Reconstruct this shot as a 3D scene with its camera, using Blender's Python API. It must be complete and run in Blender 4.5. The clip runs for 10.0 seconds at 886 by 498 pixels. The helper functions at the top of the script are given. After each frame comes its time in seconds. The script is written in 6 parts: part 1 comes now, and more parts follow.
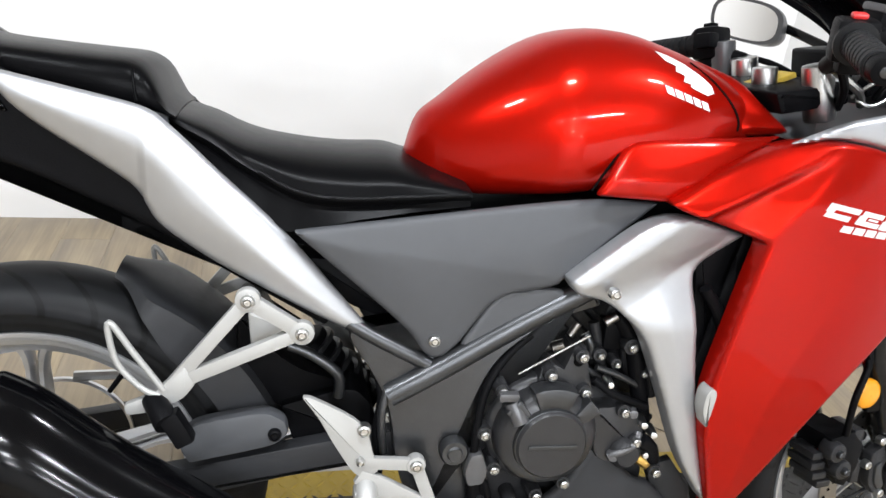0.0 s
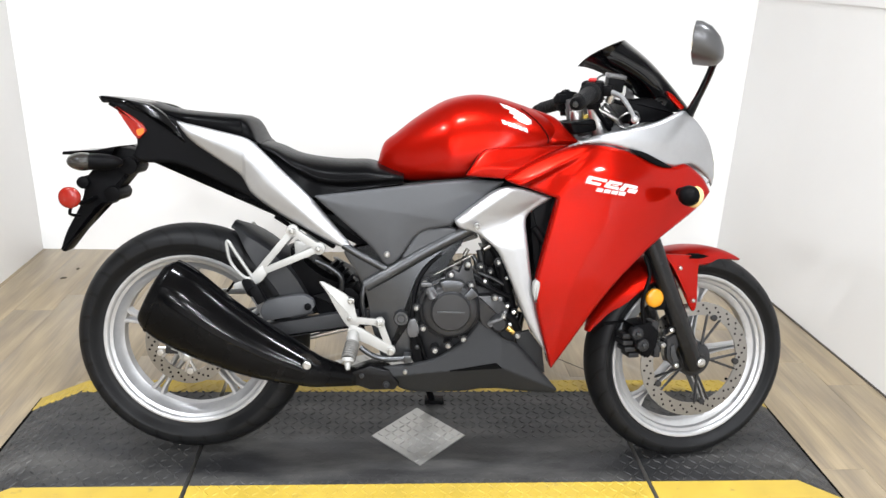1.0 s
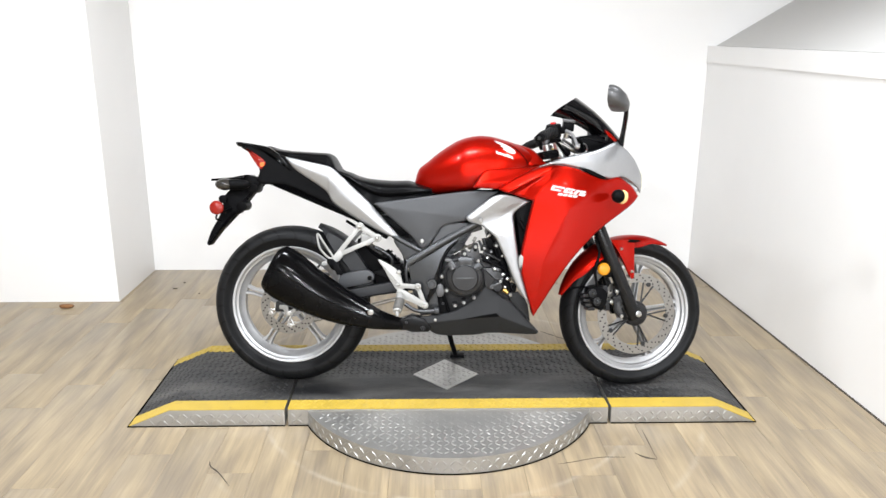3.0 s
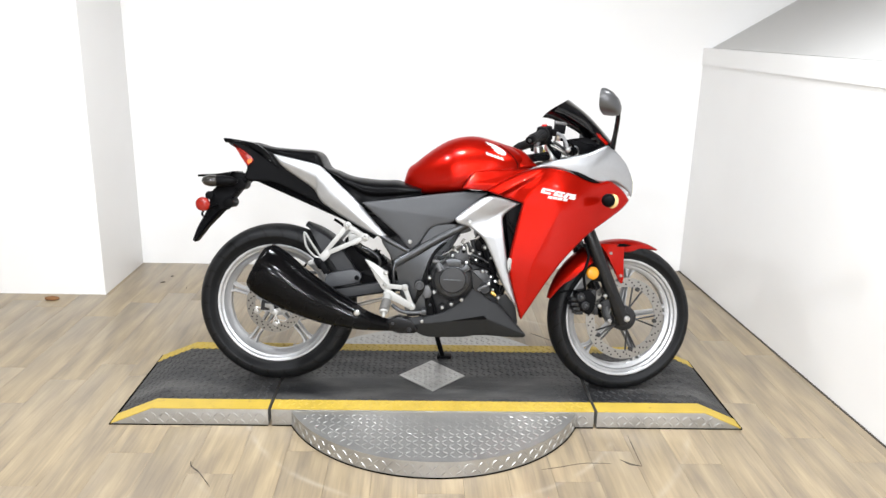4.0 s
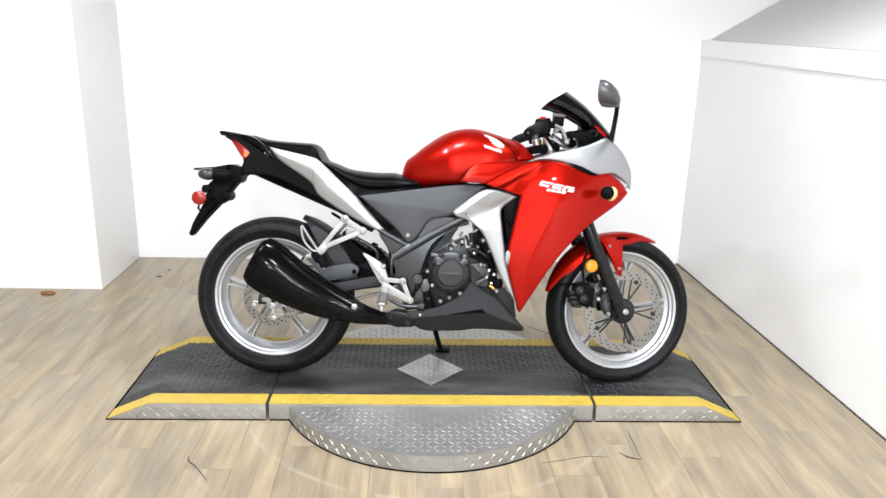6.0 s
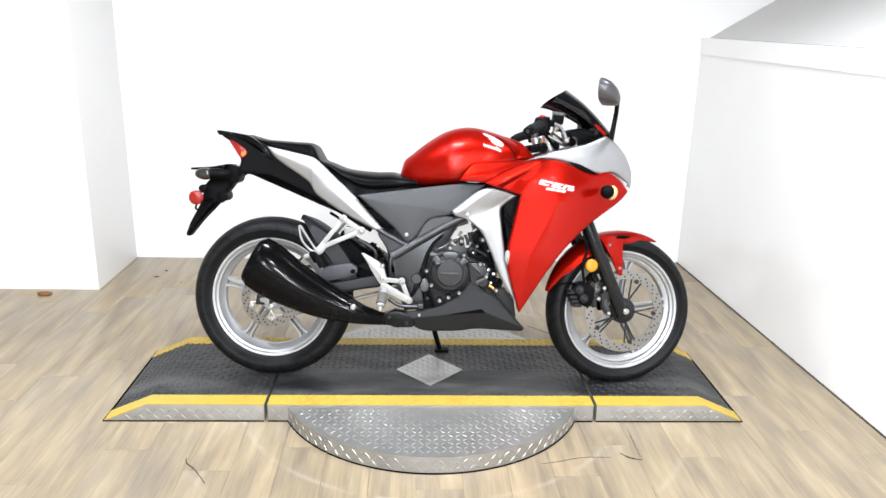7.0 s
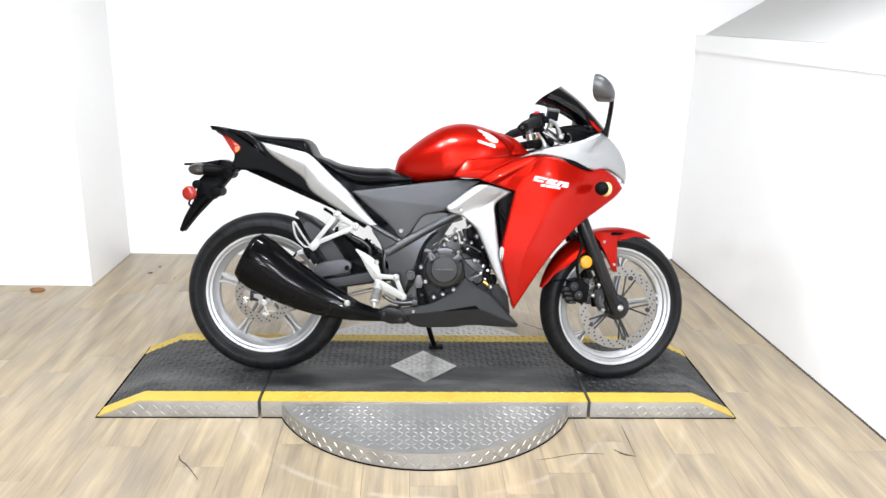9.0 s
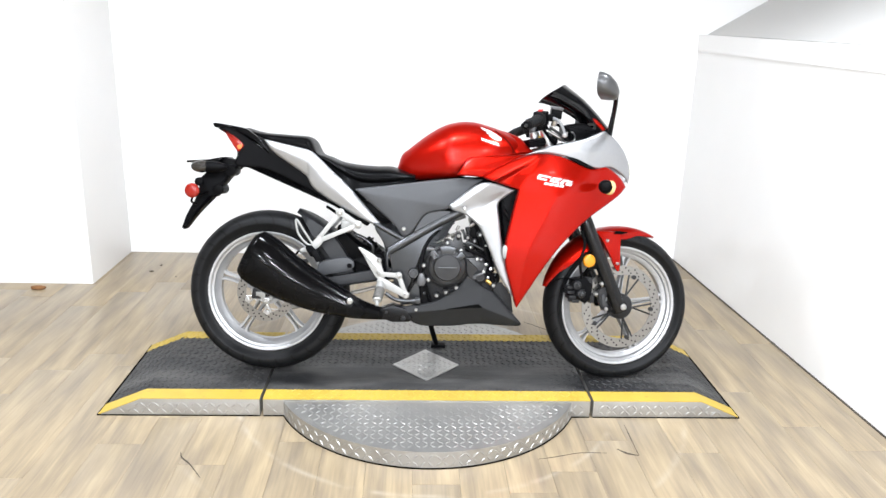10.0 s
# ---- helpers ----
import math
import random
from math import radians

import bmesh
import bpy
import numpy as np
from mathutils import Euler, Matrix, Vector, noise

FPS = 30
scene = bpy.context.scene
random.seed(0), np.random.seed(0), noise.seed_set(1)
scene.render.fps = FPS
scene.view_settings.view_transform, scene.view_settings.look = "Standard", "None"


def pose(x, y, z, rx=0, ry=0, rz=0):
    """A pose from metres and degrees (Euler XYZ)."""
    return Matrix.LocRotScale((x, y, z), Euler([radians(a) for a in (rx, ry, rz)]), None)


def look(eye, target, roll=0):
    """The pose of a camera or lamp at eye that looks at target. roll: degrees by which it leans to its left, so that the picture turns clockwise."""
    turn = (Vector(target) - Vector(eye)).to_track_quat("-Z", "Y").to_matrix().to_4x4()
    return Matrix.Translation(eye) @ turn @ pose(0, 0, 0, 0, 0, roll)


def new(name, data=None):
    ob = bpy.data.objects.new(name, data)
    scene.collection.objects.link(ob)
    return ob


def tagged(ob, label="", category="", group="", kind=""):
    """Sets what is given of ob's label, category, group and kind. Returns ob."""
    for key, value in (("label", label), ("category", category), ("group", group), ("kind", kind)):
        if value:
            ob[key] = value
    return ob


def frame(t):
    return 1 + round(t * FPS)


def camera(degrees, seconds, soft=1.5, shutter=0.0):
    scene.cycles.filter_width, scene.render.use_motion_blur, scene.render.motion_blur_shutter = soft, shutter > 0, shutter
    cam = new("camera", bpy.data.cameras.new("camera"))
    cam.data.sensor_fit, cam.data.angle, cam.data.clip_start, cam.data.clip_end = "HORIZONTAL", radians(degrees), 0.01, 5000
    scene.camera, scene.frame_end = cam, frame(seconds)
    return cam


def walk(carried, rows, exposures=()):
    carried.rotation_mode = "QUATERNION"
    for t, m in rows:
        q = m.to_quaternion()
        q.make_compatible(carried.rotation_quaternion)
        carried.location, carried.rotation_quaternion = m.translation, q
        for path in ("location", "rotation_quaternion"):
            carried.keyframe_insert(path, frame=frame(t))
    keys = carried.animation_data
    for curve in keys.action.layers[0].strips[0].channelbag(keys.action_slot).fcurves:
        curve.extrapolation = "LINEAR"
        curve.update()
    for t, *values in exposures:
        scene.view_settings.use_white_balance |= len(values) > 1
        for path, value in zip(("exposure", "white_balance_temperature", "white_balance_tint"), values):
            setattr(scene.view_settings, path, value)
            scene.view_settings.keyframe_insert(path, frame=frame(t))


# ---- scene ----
cam = camera(60.0, 10.0)
EXPOSURES = [(0.0, -0.10, 6420, 10), (0.5, -0.10, 6500, 10), (1.5, -0.02, 6500, 10), (2.5, -0.12, 6500, 10), (5.5, -0.12, 6430, 10), (7.0, 0.05, 6310, 10), (10.0, 0.12, 6310, 10)]
PATH = [
    (0, (-0.306, -0.607, 1.21), (0.136, 1.13, 0.322), 6.8),
    (0.2, (-0.32, -0.790, 1.242), (0.035, 0.985, 0.396), 5.2),
    (0.5, (-0.192, -1.103, 1.276), (-0.074, 0.755, 0.545), 3.6),
    (0.7, (-0.123, -1.327, 1.305), (-0.035, 0.539, 0.590), 3.72),
    (0.9, (-0.079, -1.511, 1.335), (0.012, 0.365, 0.647), 1.30),
    (1, (-0.094, -1.597, 1.344), (0.049, 0.274, 0.652), 2.2),
    (1.2, (-0.088, -1.782, 1.368), (0.010, 0.075, 0.632), 1.14),
    (1.5, (-0.093, -2.009, 1.415), (-0.004, -0.109, 0.795), 1.3),
    (1.7, (-0.041, -2.175, 1.405), (0.011, -0.264, 0.818), 1.40),
    (1.9, (-0.044, -2.298, 1.423), (-0.020, -0.400, 0.792), 2.53),
    (2, (-0.034, -2.339, 1.436), (-0.009, -0.437, 0.819), 2.6),
    (2.2, (-0.026, -2.430, 1.440), (-0.020, -0.520, 0.847), 1.05),
    (2.5, (-0.087, -2.541, 1.445), (-0.02, -0.619, 0.895), 0.8),
    (2.7, (-0.102, -2.602, 1.421), (-0.047, -0.678, 0.878), 0.29),
    (3.8, (-0.069, -2.577, 1.425), (-0.012, -0.652, 0.883), 1.00),
    (4, (-0.07, -2.568, 1.444), (-0.002, -0.649, 0.884), 1.5),
    (4.5, (-0.058, -2.571, 1.442), (0.013, -0.653, 0.88), 1.1),
    (5, (-0.054, -2.572, 1.444), (0.015, -0.655, 0.876), 1.1),
    (5.5, (-0.066, -2.566, 1.441), (0.007, -0.651, 0.868), 1.4),
    (7, (-0.075, -2.535, 1.435), (0.005, -0.622, 0.857), 1.3),
    (7.5, (-0.07, -2.538, 1.431), (0.011, -0.623, 0.859), 1.3),
    (8, (-0.072, -2.538, 1.431), (0.012, -0.626, 0.848), 1.3),
    (8.5, (-0.07, -2.537, 1.432), (0.01, -0.626, 0.848), 1.5),
    (9, (-0.072, -2.531, 1.431), (0.021, -0.621, 0.846), 1.5),
    (9.5, (-0.077, -2.527, 1.431), (0.015, -0.617, 0.846), 1.4),
    (10, (-0.084, -2.527, 1.418), (0.01, -0.616, 0.836), 1.7),
]
walk(cam, [(t, look(eye, target, roll)) for t, eye, target, roll in PATH],
     exposures=EXPOSURES)

# ---- light ----
world = bpy.data.worlds.new("world")
scene.world = world
world.use_nodes = True
world.node_tree.nodes["Background"].inputs[0].default_value = (0.9, 0.95, 1.0, 1)
world.node_tree.nodes["Background"].inputs[1].default_value = 0.05


def strip_lamp(x, y, z, sx, sy, watts):
    d = bpy.data.lights.new("tube_light", "AREA")
    d.shape, d.size, d.size_y, d.energy = "RECTANGLE", sx, sy, watts
    d.color = (0.915, 0.95, 1.0)
    ob = new("tube_light", d)
    ob.matrix_world = pose(x, y, z)
    return ob


LAMPS = [(x, y, w) for y, w in ((-0.35, 47), (-3.0, 70), (-5.2, 120), (-7.4, 130)) for x in (-1.7, -0.25, 1.2)]
CEILING = 2.75
for lx, ly, watts in LAMPS:
    strip_lamp(lx, ly, CEILING - 0.085, 0.34, 0.06, watts)


# ---- materials ----
def material(name, color, rough=0.5, metal=0.0, coat=0.0, var=0.08, scale=30.0, bump=0.0, bump_scale=200.0, specular=0.5):
    m = bpy.data.materials.new(name)
    m.use_nodes = True
    nt = m.node_tree
    b = nt.nodes["Principled BSDF"]
    b.inputs["Roughness"].default_value = rough
    b.inputs["Metallic"].default_value = metal
    b.inputs["Coat Weight"].default_value = coat
    b.inputs["Coat Roughness"].default_value = 0.025
    b.inputs["Specular IOR Level"].default_value = specular
    tc = nt.nodes.new("ShaderNodeTexCoord")
    vec = tc.outputs["Object"]
    n1 = nt.nodes.new("ShaderNodeTexNoise")
    n1.inputs["Scale"].default_value = scale
    n1.inputs["Detail"].default_value = 6
    nt.links.new(vec, n1.inputs["Vector"])
    n2 = nt.nodes.new("ShaderNodeTexNoise")
    n2.inputs["Scale"].default_value = scale / 7
    nt.links.new(vec, n2.inputs["Vector"])
    add = nt.nodes.new("ShaderNodeMath")
    add.operation = "ADD"
    nt.links.new(n1.outputs["Fac"], add.inputs[0])
    nt.links.new(n2.outputs["Fac"], add.inputs[1])
    ramp = nt.nodes.new("ShaderNodeValToRGB")
    ramp.color_ramp.elements[0].position = 0.3
    ramp.color_ramp.elements[1].position = 0.75
    half = nt.nodes.new("ShaderNodeMath")
    half.operation = "MULTIPLY"
    half.inputs[1].default_value = 0.5
    nt.links.new(add.outputs[0], half.inputs[0])
    nt.links.new(half.outputs[0], ramp.inputs[0])
    for e, k in zip(ramp.color_ramp.elements, (1 - var, 1 + var)):
        e.color = (*(min(1, c * k) for c in color), 1)
    nt.links.new(ramp.outputs[0], b.inputs["Base Color"])
    mr = nt.nodes.new("ShaderNodeMapRange")
    mr.inputs[3].default_value = max(0.02, rough * 0.85)
    mr.inputs[4].default_value = min(1, rough * 1.15)
    nt.links.new(n1.outputs["Fac"], mr.inputs[0])
    nt.links.new(mr.outputs[0], b.inputs["Roughness"])
    if bump:
        n3 = nt.nodes.new("ShaderNodeTexNoise")
        n3.inputs["Scale"].default_value = bump_scale
        n3.inputs["Detail"].default_value = 3
        nt.links.new(vec, n3.inputs["Vector"])
        bp = nt.nodes.new("ShaderNodeBump")
        bp.inputs["Strength"].default_value = bump
        bp.inputs["Distance"].default_value = 0.002
        nt.links.new(n3.outputs["Fac"], bp.inputs["Height"])
        nt.links.new(bp.outputs[0], b.inputs["Normal"])
    return m


M_WALL = material("wall_paint", (0.82, 0.815, 0.805), 0.42, var=0.035, scale=2.2, bump=0.08, bump_scale=60)
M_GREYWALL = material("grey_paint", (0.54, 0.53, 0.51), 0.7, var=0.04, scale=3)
# greys for the unseen walls and ceiling, chosen dark to cut bounced light
M_FARWALL = material("unseen_wall_grey", (0.50, 0.49, 0.47), 0.6, var=0.035, scale=2.2)
M_CEIL = material("unseen_ceiling_grey", (0.36, 0.355, 0.35), 0.8, var=0.02, scale=3)
M_RED = material("candy_red_paint", (0.335, 0.0055, 0.002), 0.30, metal=0.62, coat=0.28, var=0.0, scale=40, specular=0.2)
M_RED.node_tree.nodes["Principled BSDF"].inputs["Specular Tint"].default_value = (0.75, 0.05, 0.02, 1)
M_SILVER = material("silver_paint", (0.36, 0.365, 0.375), 0.44, metal=0.75, coat=0.2, var=0.03, scale=600)
M_BELLY = material("belly_plastic", (0.016, 0.0163, 0.017), 0.46, var=0.12, scale=60, bump=0.25, bump_scale=900, specular=0.15)
M_GREY = material("grey_moulded_plastic", (0.052, 0.054, 0.058), 0.48, var=0.08, scale=60, bump=0.25, bump_scale=900, specular=0.35)
M_BLACK = material("black_plastic", (0.0035, 0.0035, 0.004), 0.42, var=0.2, scale=60, bump=0.15, bump_scale=700, specular=0.05)
M_GLOSS = material("gloss_black", (0.0015, 0.0015, 0.0018), 0.11, coat=0.0, var=0.2, scale=20, specular=0.14)
M_RUBBER = material("tyre_rubber", (0.007, 0.0072, 0.0078), 0.5, var=0.3, scale=25, bump=0.2, bump_scale=300, specular=0.15)
M_VINYL = material("seat_vinyl", (0.0025, 0.0025, 0.0028), 0.30, var=0.15, scale=40, bump=0.12, bump_scale=420, specular=0.05)
M_ALLOY = material("cast_alloy", (0.41, 0.413, 0.42), 0.36, metal=0.65, var=0.10, scale=90, bump=0.10)
M_STEEL = material("brushed_steel", (0.55, 0.55, 0.55), 0.3, metal=1.0, var=0.08, scale=80)
M_CHROME = material("bright_bolt", (0.52, 0.52, 0.51), 0.3, metal=1.0, var=0.05, scale=50)
M_CREAM = material("cream_alloy", (0.32, 0.318, 0.305), 0.42, metal=0.3, var=0.05, scale=40, bump=0.08)
M_ENGINE = material("engine_black", (0.017, 0.017, 0.018), 0.36, metal=0.0, var=0.2, scale=60, bump=0.3, bump_scale=500, specular=0.2)
M_COVER = material("cover_black", (0.020, 0.020, 0.021), 0.32, metal=0.15, var=0.1, scale=60, bump=0.12, bump_scale=400, specular=0.4)
M_FRAME = material("frame_grey", (0.062, 0.064, 0.067), 0.32, metal=0.8, var=0.08, scale=50, bump=0.1)
M_CAN = material("exhaust_black", (0.002, 0.002, 0.0025), 0.24, coat=0.0, var=0.2, scale=20, specular=0.2)
M_REDLENS = material("red_lens", (0.22, 0.010, 0.005), 0.2, coat=0.2, var=0.10, scale=200, specular=0.3)
M_AMBER = material("amber_lens", (0.62, 0.25, 0.004), 0.3, coat=0.1, var=0.15, scale=260)
M_CLEAR = material("clear_lens", (0.75, 0.72, 0.6), 0.1, coat=1.0, var=0.05, scale=80)
M_WHITE = material("white_decal", (0.58, 0.58, 0.57), 0.35, var=0.02, scale=80)
M_REDDECAL = material("red_decal", (0.5, 0.02, 0.02), 0.35, var=0.02, scale=80)
M_PLATE = material("diamond_plate_steel", (0.395, 0.389, 0.372), 0.38, metal=0.75, var=0.16, scale=14, bump=0.1)
M_BLKPLATE = material("black_plate_paint", (0.016, 0.016, 0.017), 0.5, var=0.5, scale=8, bump=0.2, bump_scale=300, specular=0.4)
M_YELLOW = material("yellow_stripe_paint", (0.45, 0.315, 0.042), 0.5, var=0.16, scale=14, bump=0.15, bump_scale=300)
M_MIRROR = material("mirror_glass", (0.9, 0.9, 0.9), 0.02, metal=1.0, var=0.0)
M_BLADE = material("rotor_steel", (0.27, 0.26, 0.245), 0.30, metal=1.0, var=0.06, scale=90)
M_PEG = material("worn_peg_grey", (0.10, 0.097, 0.09), 0.5, var=0.3, scale=70, bump=0.2)
M_FORK = material("fork_black", (0.006, 0.006, 0.0065), 0.26, metal=0.1, var=0.15, scale=60, specular=0.3)
M_DARK = material("dark_recess", (0.003, 0.003, 0.003), 0.8, var=0.1, specular=0.02)
M_BRASS = material("brass", (0.65, 0.42, 0.12), 0.35, metal=1.0, var=0.1)


def dusty(m, color, low, high, stretch):
    """Lays a thin pale dust over a painted surface, in drawn-out patches."""
    nt = m.node_tree
    b = nt.nodes["Principled BSDF"]
    src = b.inputs["Base Color"].links[0].from_socket
    tc = nt.nodes.new("ShaderNodeTexCoord")
    mp = nt.nodes.new("ShaderNodeMapping")
    mp.inputs["Scale"].default_value = stretch
    nt.links.new(tc.outputs["Object"], mp.inputs[0])
    n = nt.nodes.new("ShaderNodeTexNoise")
    n.inputs["Scale"].default_value = 1.0
    n.inputs["Detail"].default_value = 7
    n.inputs["Roughness"].default_value = 0.65
    nt.links.new(mp.outputs[0], n.inputs["Vector"])
    mr = nt.nodes.new("ShaderNodeMapRange")
    mr.inputs[1].default_value, mr.inputs[2].default_value = low, high
    nt.links.new(n.outputs["Fac"], mr.inputs[0])
    mx = nt.nodes.new("ShaderNodeMix")
    mx.data_type = "RGBA"
    nt.links.new(mr.outputs[0], mx.inputs[0])
    nt.links.new(src, mx.inputs[6])
    mx.inputs[7].default_value = (*color, 1)
    nt.links.new(mx.outputs[2], b.inputs["Base Color"])


dusty(M_BLKPLATE, (0.100, 0.097, 0.091), 0.44, 0.82, (2.2, 9.0, 1.0))
dusty(M_YELLOW, (0.20, 0.15, 0.06), 0.60, 0.80, (30.0, 40.0, 30.0))
dusty(M_RUBBER, (0.03, 0.029, 0.027), 0.6, 0.9, (14.0, 14.0, 14.0))


def wood_material():
    m = bpy.data.materials.new("vinyl_plank")
    m.use_nodes = True
    nt = m.node_tree
    b = nt.nodes["Principled BSDF"]
    tc = nt.nodes.new("ShaderNodeTexCoord")
    oi = nt.nodes.new("ShaderNodeObjectInfo")
    off = nt.nodes.new("ShaderNodeVectorMath")
    off.operation = "SCALE"
    off.inputs[0].default_value = (37.0, 51.0, 13.0)
    nt.links.new(oi.outputs["Random"], off.inputs["Scale"])
    addv = nt.nodes.new("ShaderNodeVectorMath")
    nt.links.new(tc.outputs["Object"], addv.inputs[0])
    nt.links.new(off.outputs[0], addv.inputs[1])
    mp = nt.nodes.new("ShaderNodeMapping")
    mp.inputs["Scale"].default_value = (20, 2.9, 1)
    nt.links.new(addv.outputs[0], mp.inputs[0])
    big = nt.nodes.new("ShaderNodeTexNoise")
    big.inputs["Scale"].default_value = 1.0
    big.inputs["Detail"].default_value = 3
    nt.links.new(mp.outputs[0], big.inputs["Vector"])
    mp2 = nt.nodes.new("ShaderNodeMapping")
    mp2.inputs["Scale"].default_value = (130, 5, 1)
    nt.links.new(addv.outputs[0], mp2.inputs[0])
    fine = nt.nodes.new("ShaderNodeTexNoise")
    fine.inputs["Scale"].default_value = 1.0
    fine.inputs["Detail"].default_value = 8
    nt.links.new(mp2.outputs[0], fine.inputs["Vector"])
    ramp = nt.nodes.new("ShaderNodeValToRGB")
    cr = ramp.color_ramp
    cr.elements[0].position, cr.elements[0].color = 0.34, (0.204, 0.164, 0.116, 1)
    cr.elements[1].position, cr.elements[1].color = 0.68, (0.355, 0.280, 0.176, 1)
    e = cr.elements.new(0.5)
    e.color = (0.274, 0.217, 0.142, 1)
    mix = nt.nodes.new("ShaderNodeMath")
    mix.operation = "MULTIPLY_ADD"
    mix.inputs[1].default_value = 0.75
    nt.links.new(big.outputs["Fac"], mix.inputs[0])
    mr = nt.nodes.new("ShaderNodeMapRange")
    mr.inputs[3].default_value, mr.inputs[4].default_value = 0.115, 0.145
    nt.links.new(oi.outputs["Random"], mr.inputs[0])
    nt.links.new(mr.outputs[0], mix.inputs[2])
    nt.links.new(mix.outputs[0], ramp.inputs[0])
    grain = nt.nodes.new("ShaderNodeMapRange")
    grain.inputs[1].default_value, grain.inputs[2].default_value = 0.3, 0.7
    grain.inputs[3].default_value, grain.inputs[4].default_value = 0.86, 1.09
    nt.links.new(fine.outputs["Fac"], grain.inputs[0])
    mul = nt.nodes.new("ShaderNodeVectorMath")
    mul.operation = "SCALE"
    nt.links.new(ramp.outputs[0], mul.inputs[0])
    nt.links.new(grain.outputs[0], mul.inputs["Scale"])
    geo = nt.nodes.new("ShaderNodeNewGeometry")
    sub = nt.nodes.new("ShaderNodeVectorMath")
    sub.operation = "SUBTRACT"
    sub.inputs[1].default_value = (0.006, 0.24, 0.0)
    nt.links.new(geo.outputs["Position"], sub.inputs[0])
    ln = nt.nodes.new("ShaderNodeVectorMath")
    ln.operation = "LENGTH"
    nt.links.new(sub.outputs[0], ln.inputs[0])
    wob = nt.nodes.new("ShaderNodeTexNoise")
    wob.inputs["Scale"].default_value = 7.0
    wob.inputs["Detail"].default_value = 6
    nt.links.new(geo.outputs["Position"], wob.inputs["Vector"])
    ring = nt.nodes.new("ShaderNodeValToRGB")
    rr = ring.color_ramp
    rr.elements[0].position, rr.elements[0].color = 0.715, (0, 0, 0, 1)
    rr.elements[1].position, rr.elements[1].color = 0.745, (0, 0, 0, 1)
    e = rr.elements.new(0.73)
    e.color = (1, 1, 1, 1)
    for p0, k in ((0.965, 0.0), (0.985, 0.6), (1.0, 0.0)):
        e = rr.elements.new(p0)
        e.color = (k, k, k, 1)
    nt.links.new(ln.outputs["Value"], ring.inputs[0])
    cut = nt.nodes.new("ShaderNodeMapRange")
    cut.inputs[1].default_value, cut.inputs[2].default_value = 0.45, 0.62
    nt.links.new(wob.outputs["Fac"], cut.inputs[0])
    amt = nt.nodes.new("ShaderNodeMath")
    amt.operation = "MULTIPLY"
    nt.links.new(ring.outputs[0], amt.inputs[0])
    nt.links.new(cut.outputs[0], amt.inputs[1])
    half = nt.nodes.new("ShaderNodeMath")
    half.operation = "MULTIPLY"
    half.inputs[1].default_value = 0.45
    nt.links.new(amt.outputs[0], half.inputs[0])
    scuff = nt.nodes.new("ShaderNodeMix")
    scuff.data_type = "RGBA"
    nt.links.new(half.outputs[0], scuff.inputs[0])
    nt.links.new(mul.outputs[0], scuff.inputs[6])
    scuff.inputs[7].default_value = (0.46, 0.41, 0.33, 1)
    nt.links.new(scuff.outputs[2], b.inputs["Base Color"])
    b.inputs["Roughness"].default_value = 0.30
    bp = nt.nodes.new("ShaderNodeBump")
    bp.inputs["Strength"].default_value = 0.12
    bp.inputs["Distance"].default_value = 0.001
    nt.links.new(fine.outputs["Fac"], bp.inputs["Height"])
    nt.links.new(bp.outputs[0], b.inputs["Normal"])
    return m


M_WOOD = wood_material()


def tread_material():
    """Tyre rubber whose outer band carries slanted grooves, their shade painted in as darker colour."""
    mt = material("tyre_tread", (0.008, 0.0082, 0.0088), 0.5, var=0.3, scale=25, specular=0.15)
    nt = mt.node_tree
    tc = nt.nodes.new("ShaderNodeTexCoord")
    sp = nt.nodes.new("ShaderNodeSeparateXYZ")
    nt.links.new(tc.outputs["Object"], sp.inputs[0])

    def op(kind, a, c=None):
        n = nt.nodes.new("ShaderNodeMath")
        n.operation = kind
        for k, q in enumerate((a, c)):
            if q is None:
                continue
            if isinstance(q, (int, float)):
                n.inputs[k].default_value = q
            else:
                nt.links.new(q, n.inputs[k])
        return n.outputs[0]

    ang = op("ARCTAN2", sp.outputs["Z"], sp.outputs["X"])
    side = op("ABSOLUTE", sp.outputs["Y"])
    rad = op("SQRT", op("ADD", op("MULTIPLY", sp.outputs["X"], sp.outputs["X"]), op("MULTIPLY", sp.outputs["Z"], sp.outputs["Z"])))
    wave = op("SINE", op("ADD", op("MULTIPLY", ang, 26.0), op("MULTIPLY", side, 110.0)))
    line = op("GREATER_THAN", wave, 0.90)
    band = op("MULTIPLY", line, op("GREATER_THAN", rad, 0.262))
    band = op("MULTIPLY", band, op("GREATER_THAN", side, 0.010))
    bs = nt.nodes["Principled BSDF"]
    mx = nt.nodes.new("ShaderNodeMix")
    mx.data_type = "RGBA"
    nt.links.new(band, mx.inputs[0])
    nt.links.new(bs.inputs["Base Color"].links[0].from_socket, mx.inputs[6])
    mx.inputs[7].default_value = (0.003, 0.003, 0.003, 1)
    nt.links.new(mx.outputs[2], bs.inputs["Base Color"])
    bp = nt.nodes.new("ShaderNodeBump")
    bp.invert = True
    bp.inputs["Strength"].default_value = 1.0
    bp.inputs["Distance"].default_value = 0.004
    nt.links.new(band, bp.inputs["Height"])
    nt.links.new(bp.outputs[0], nt.nodes["Principled BSDF"].inputs["Normal"])
    return mt


M_TREAD = tread_material()


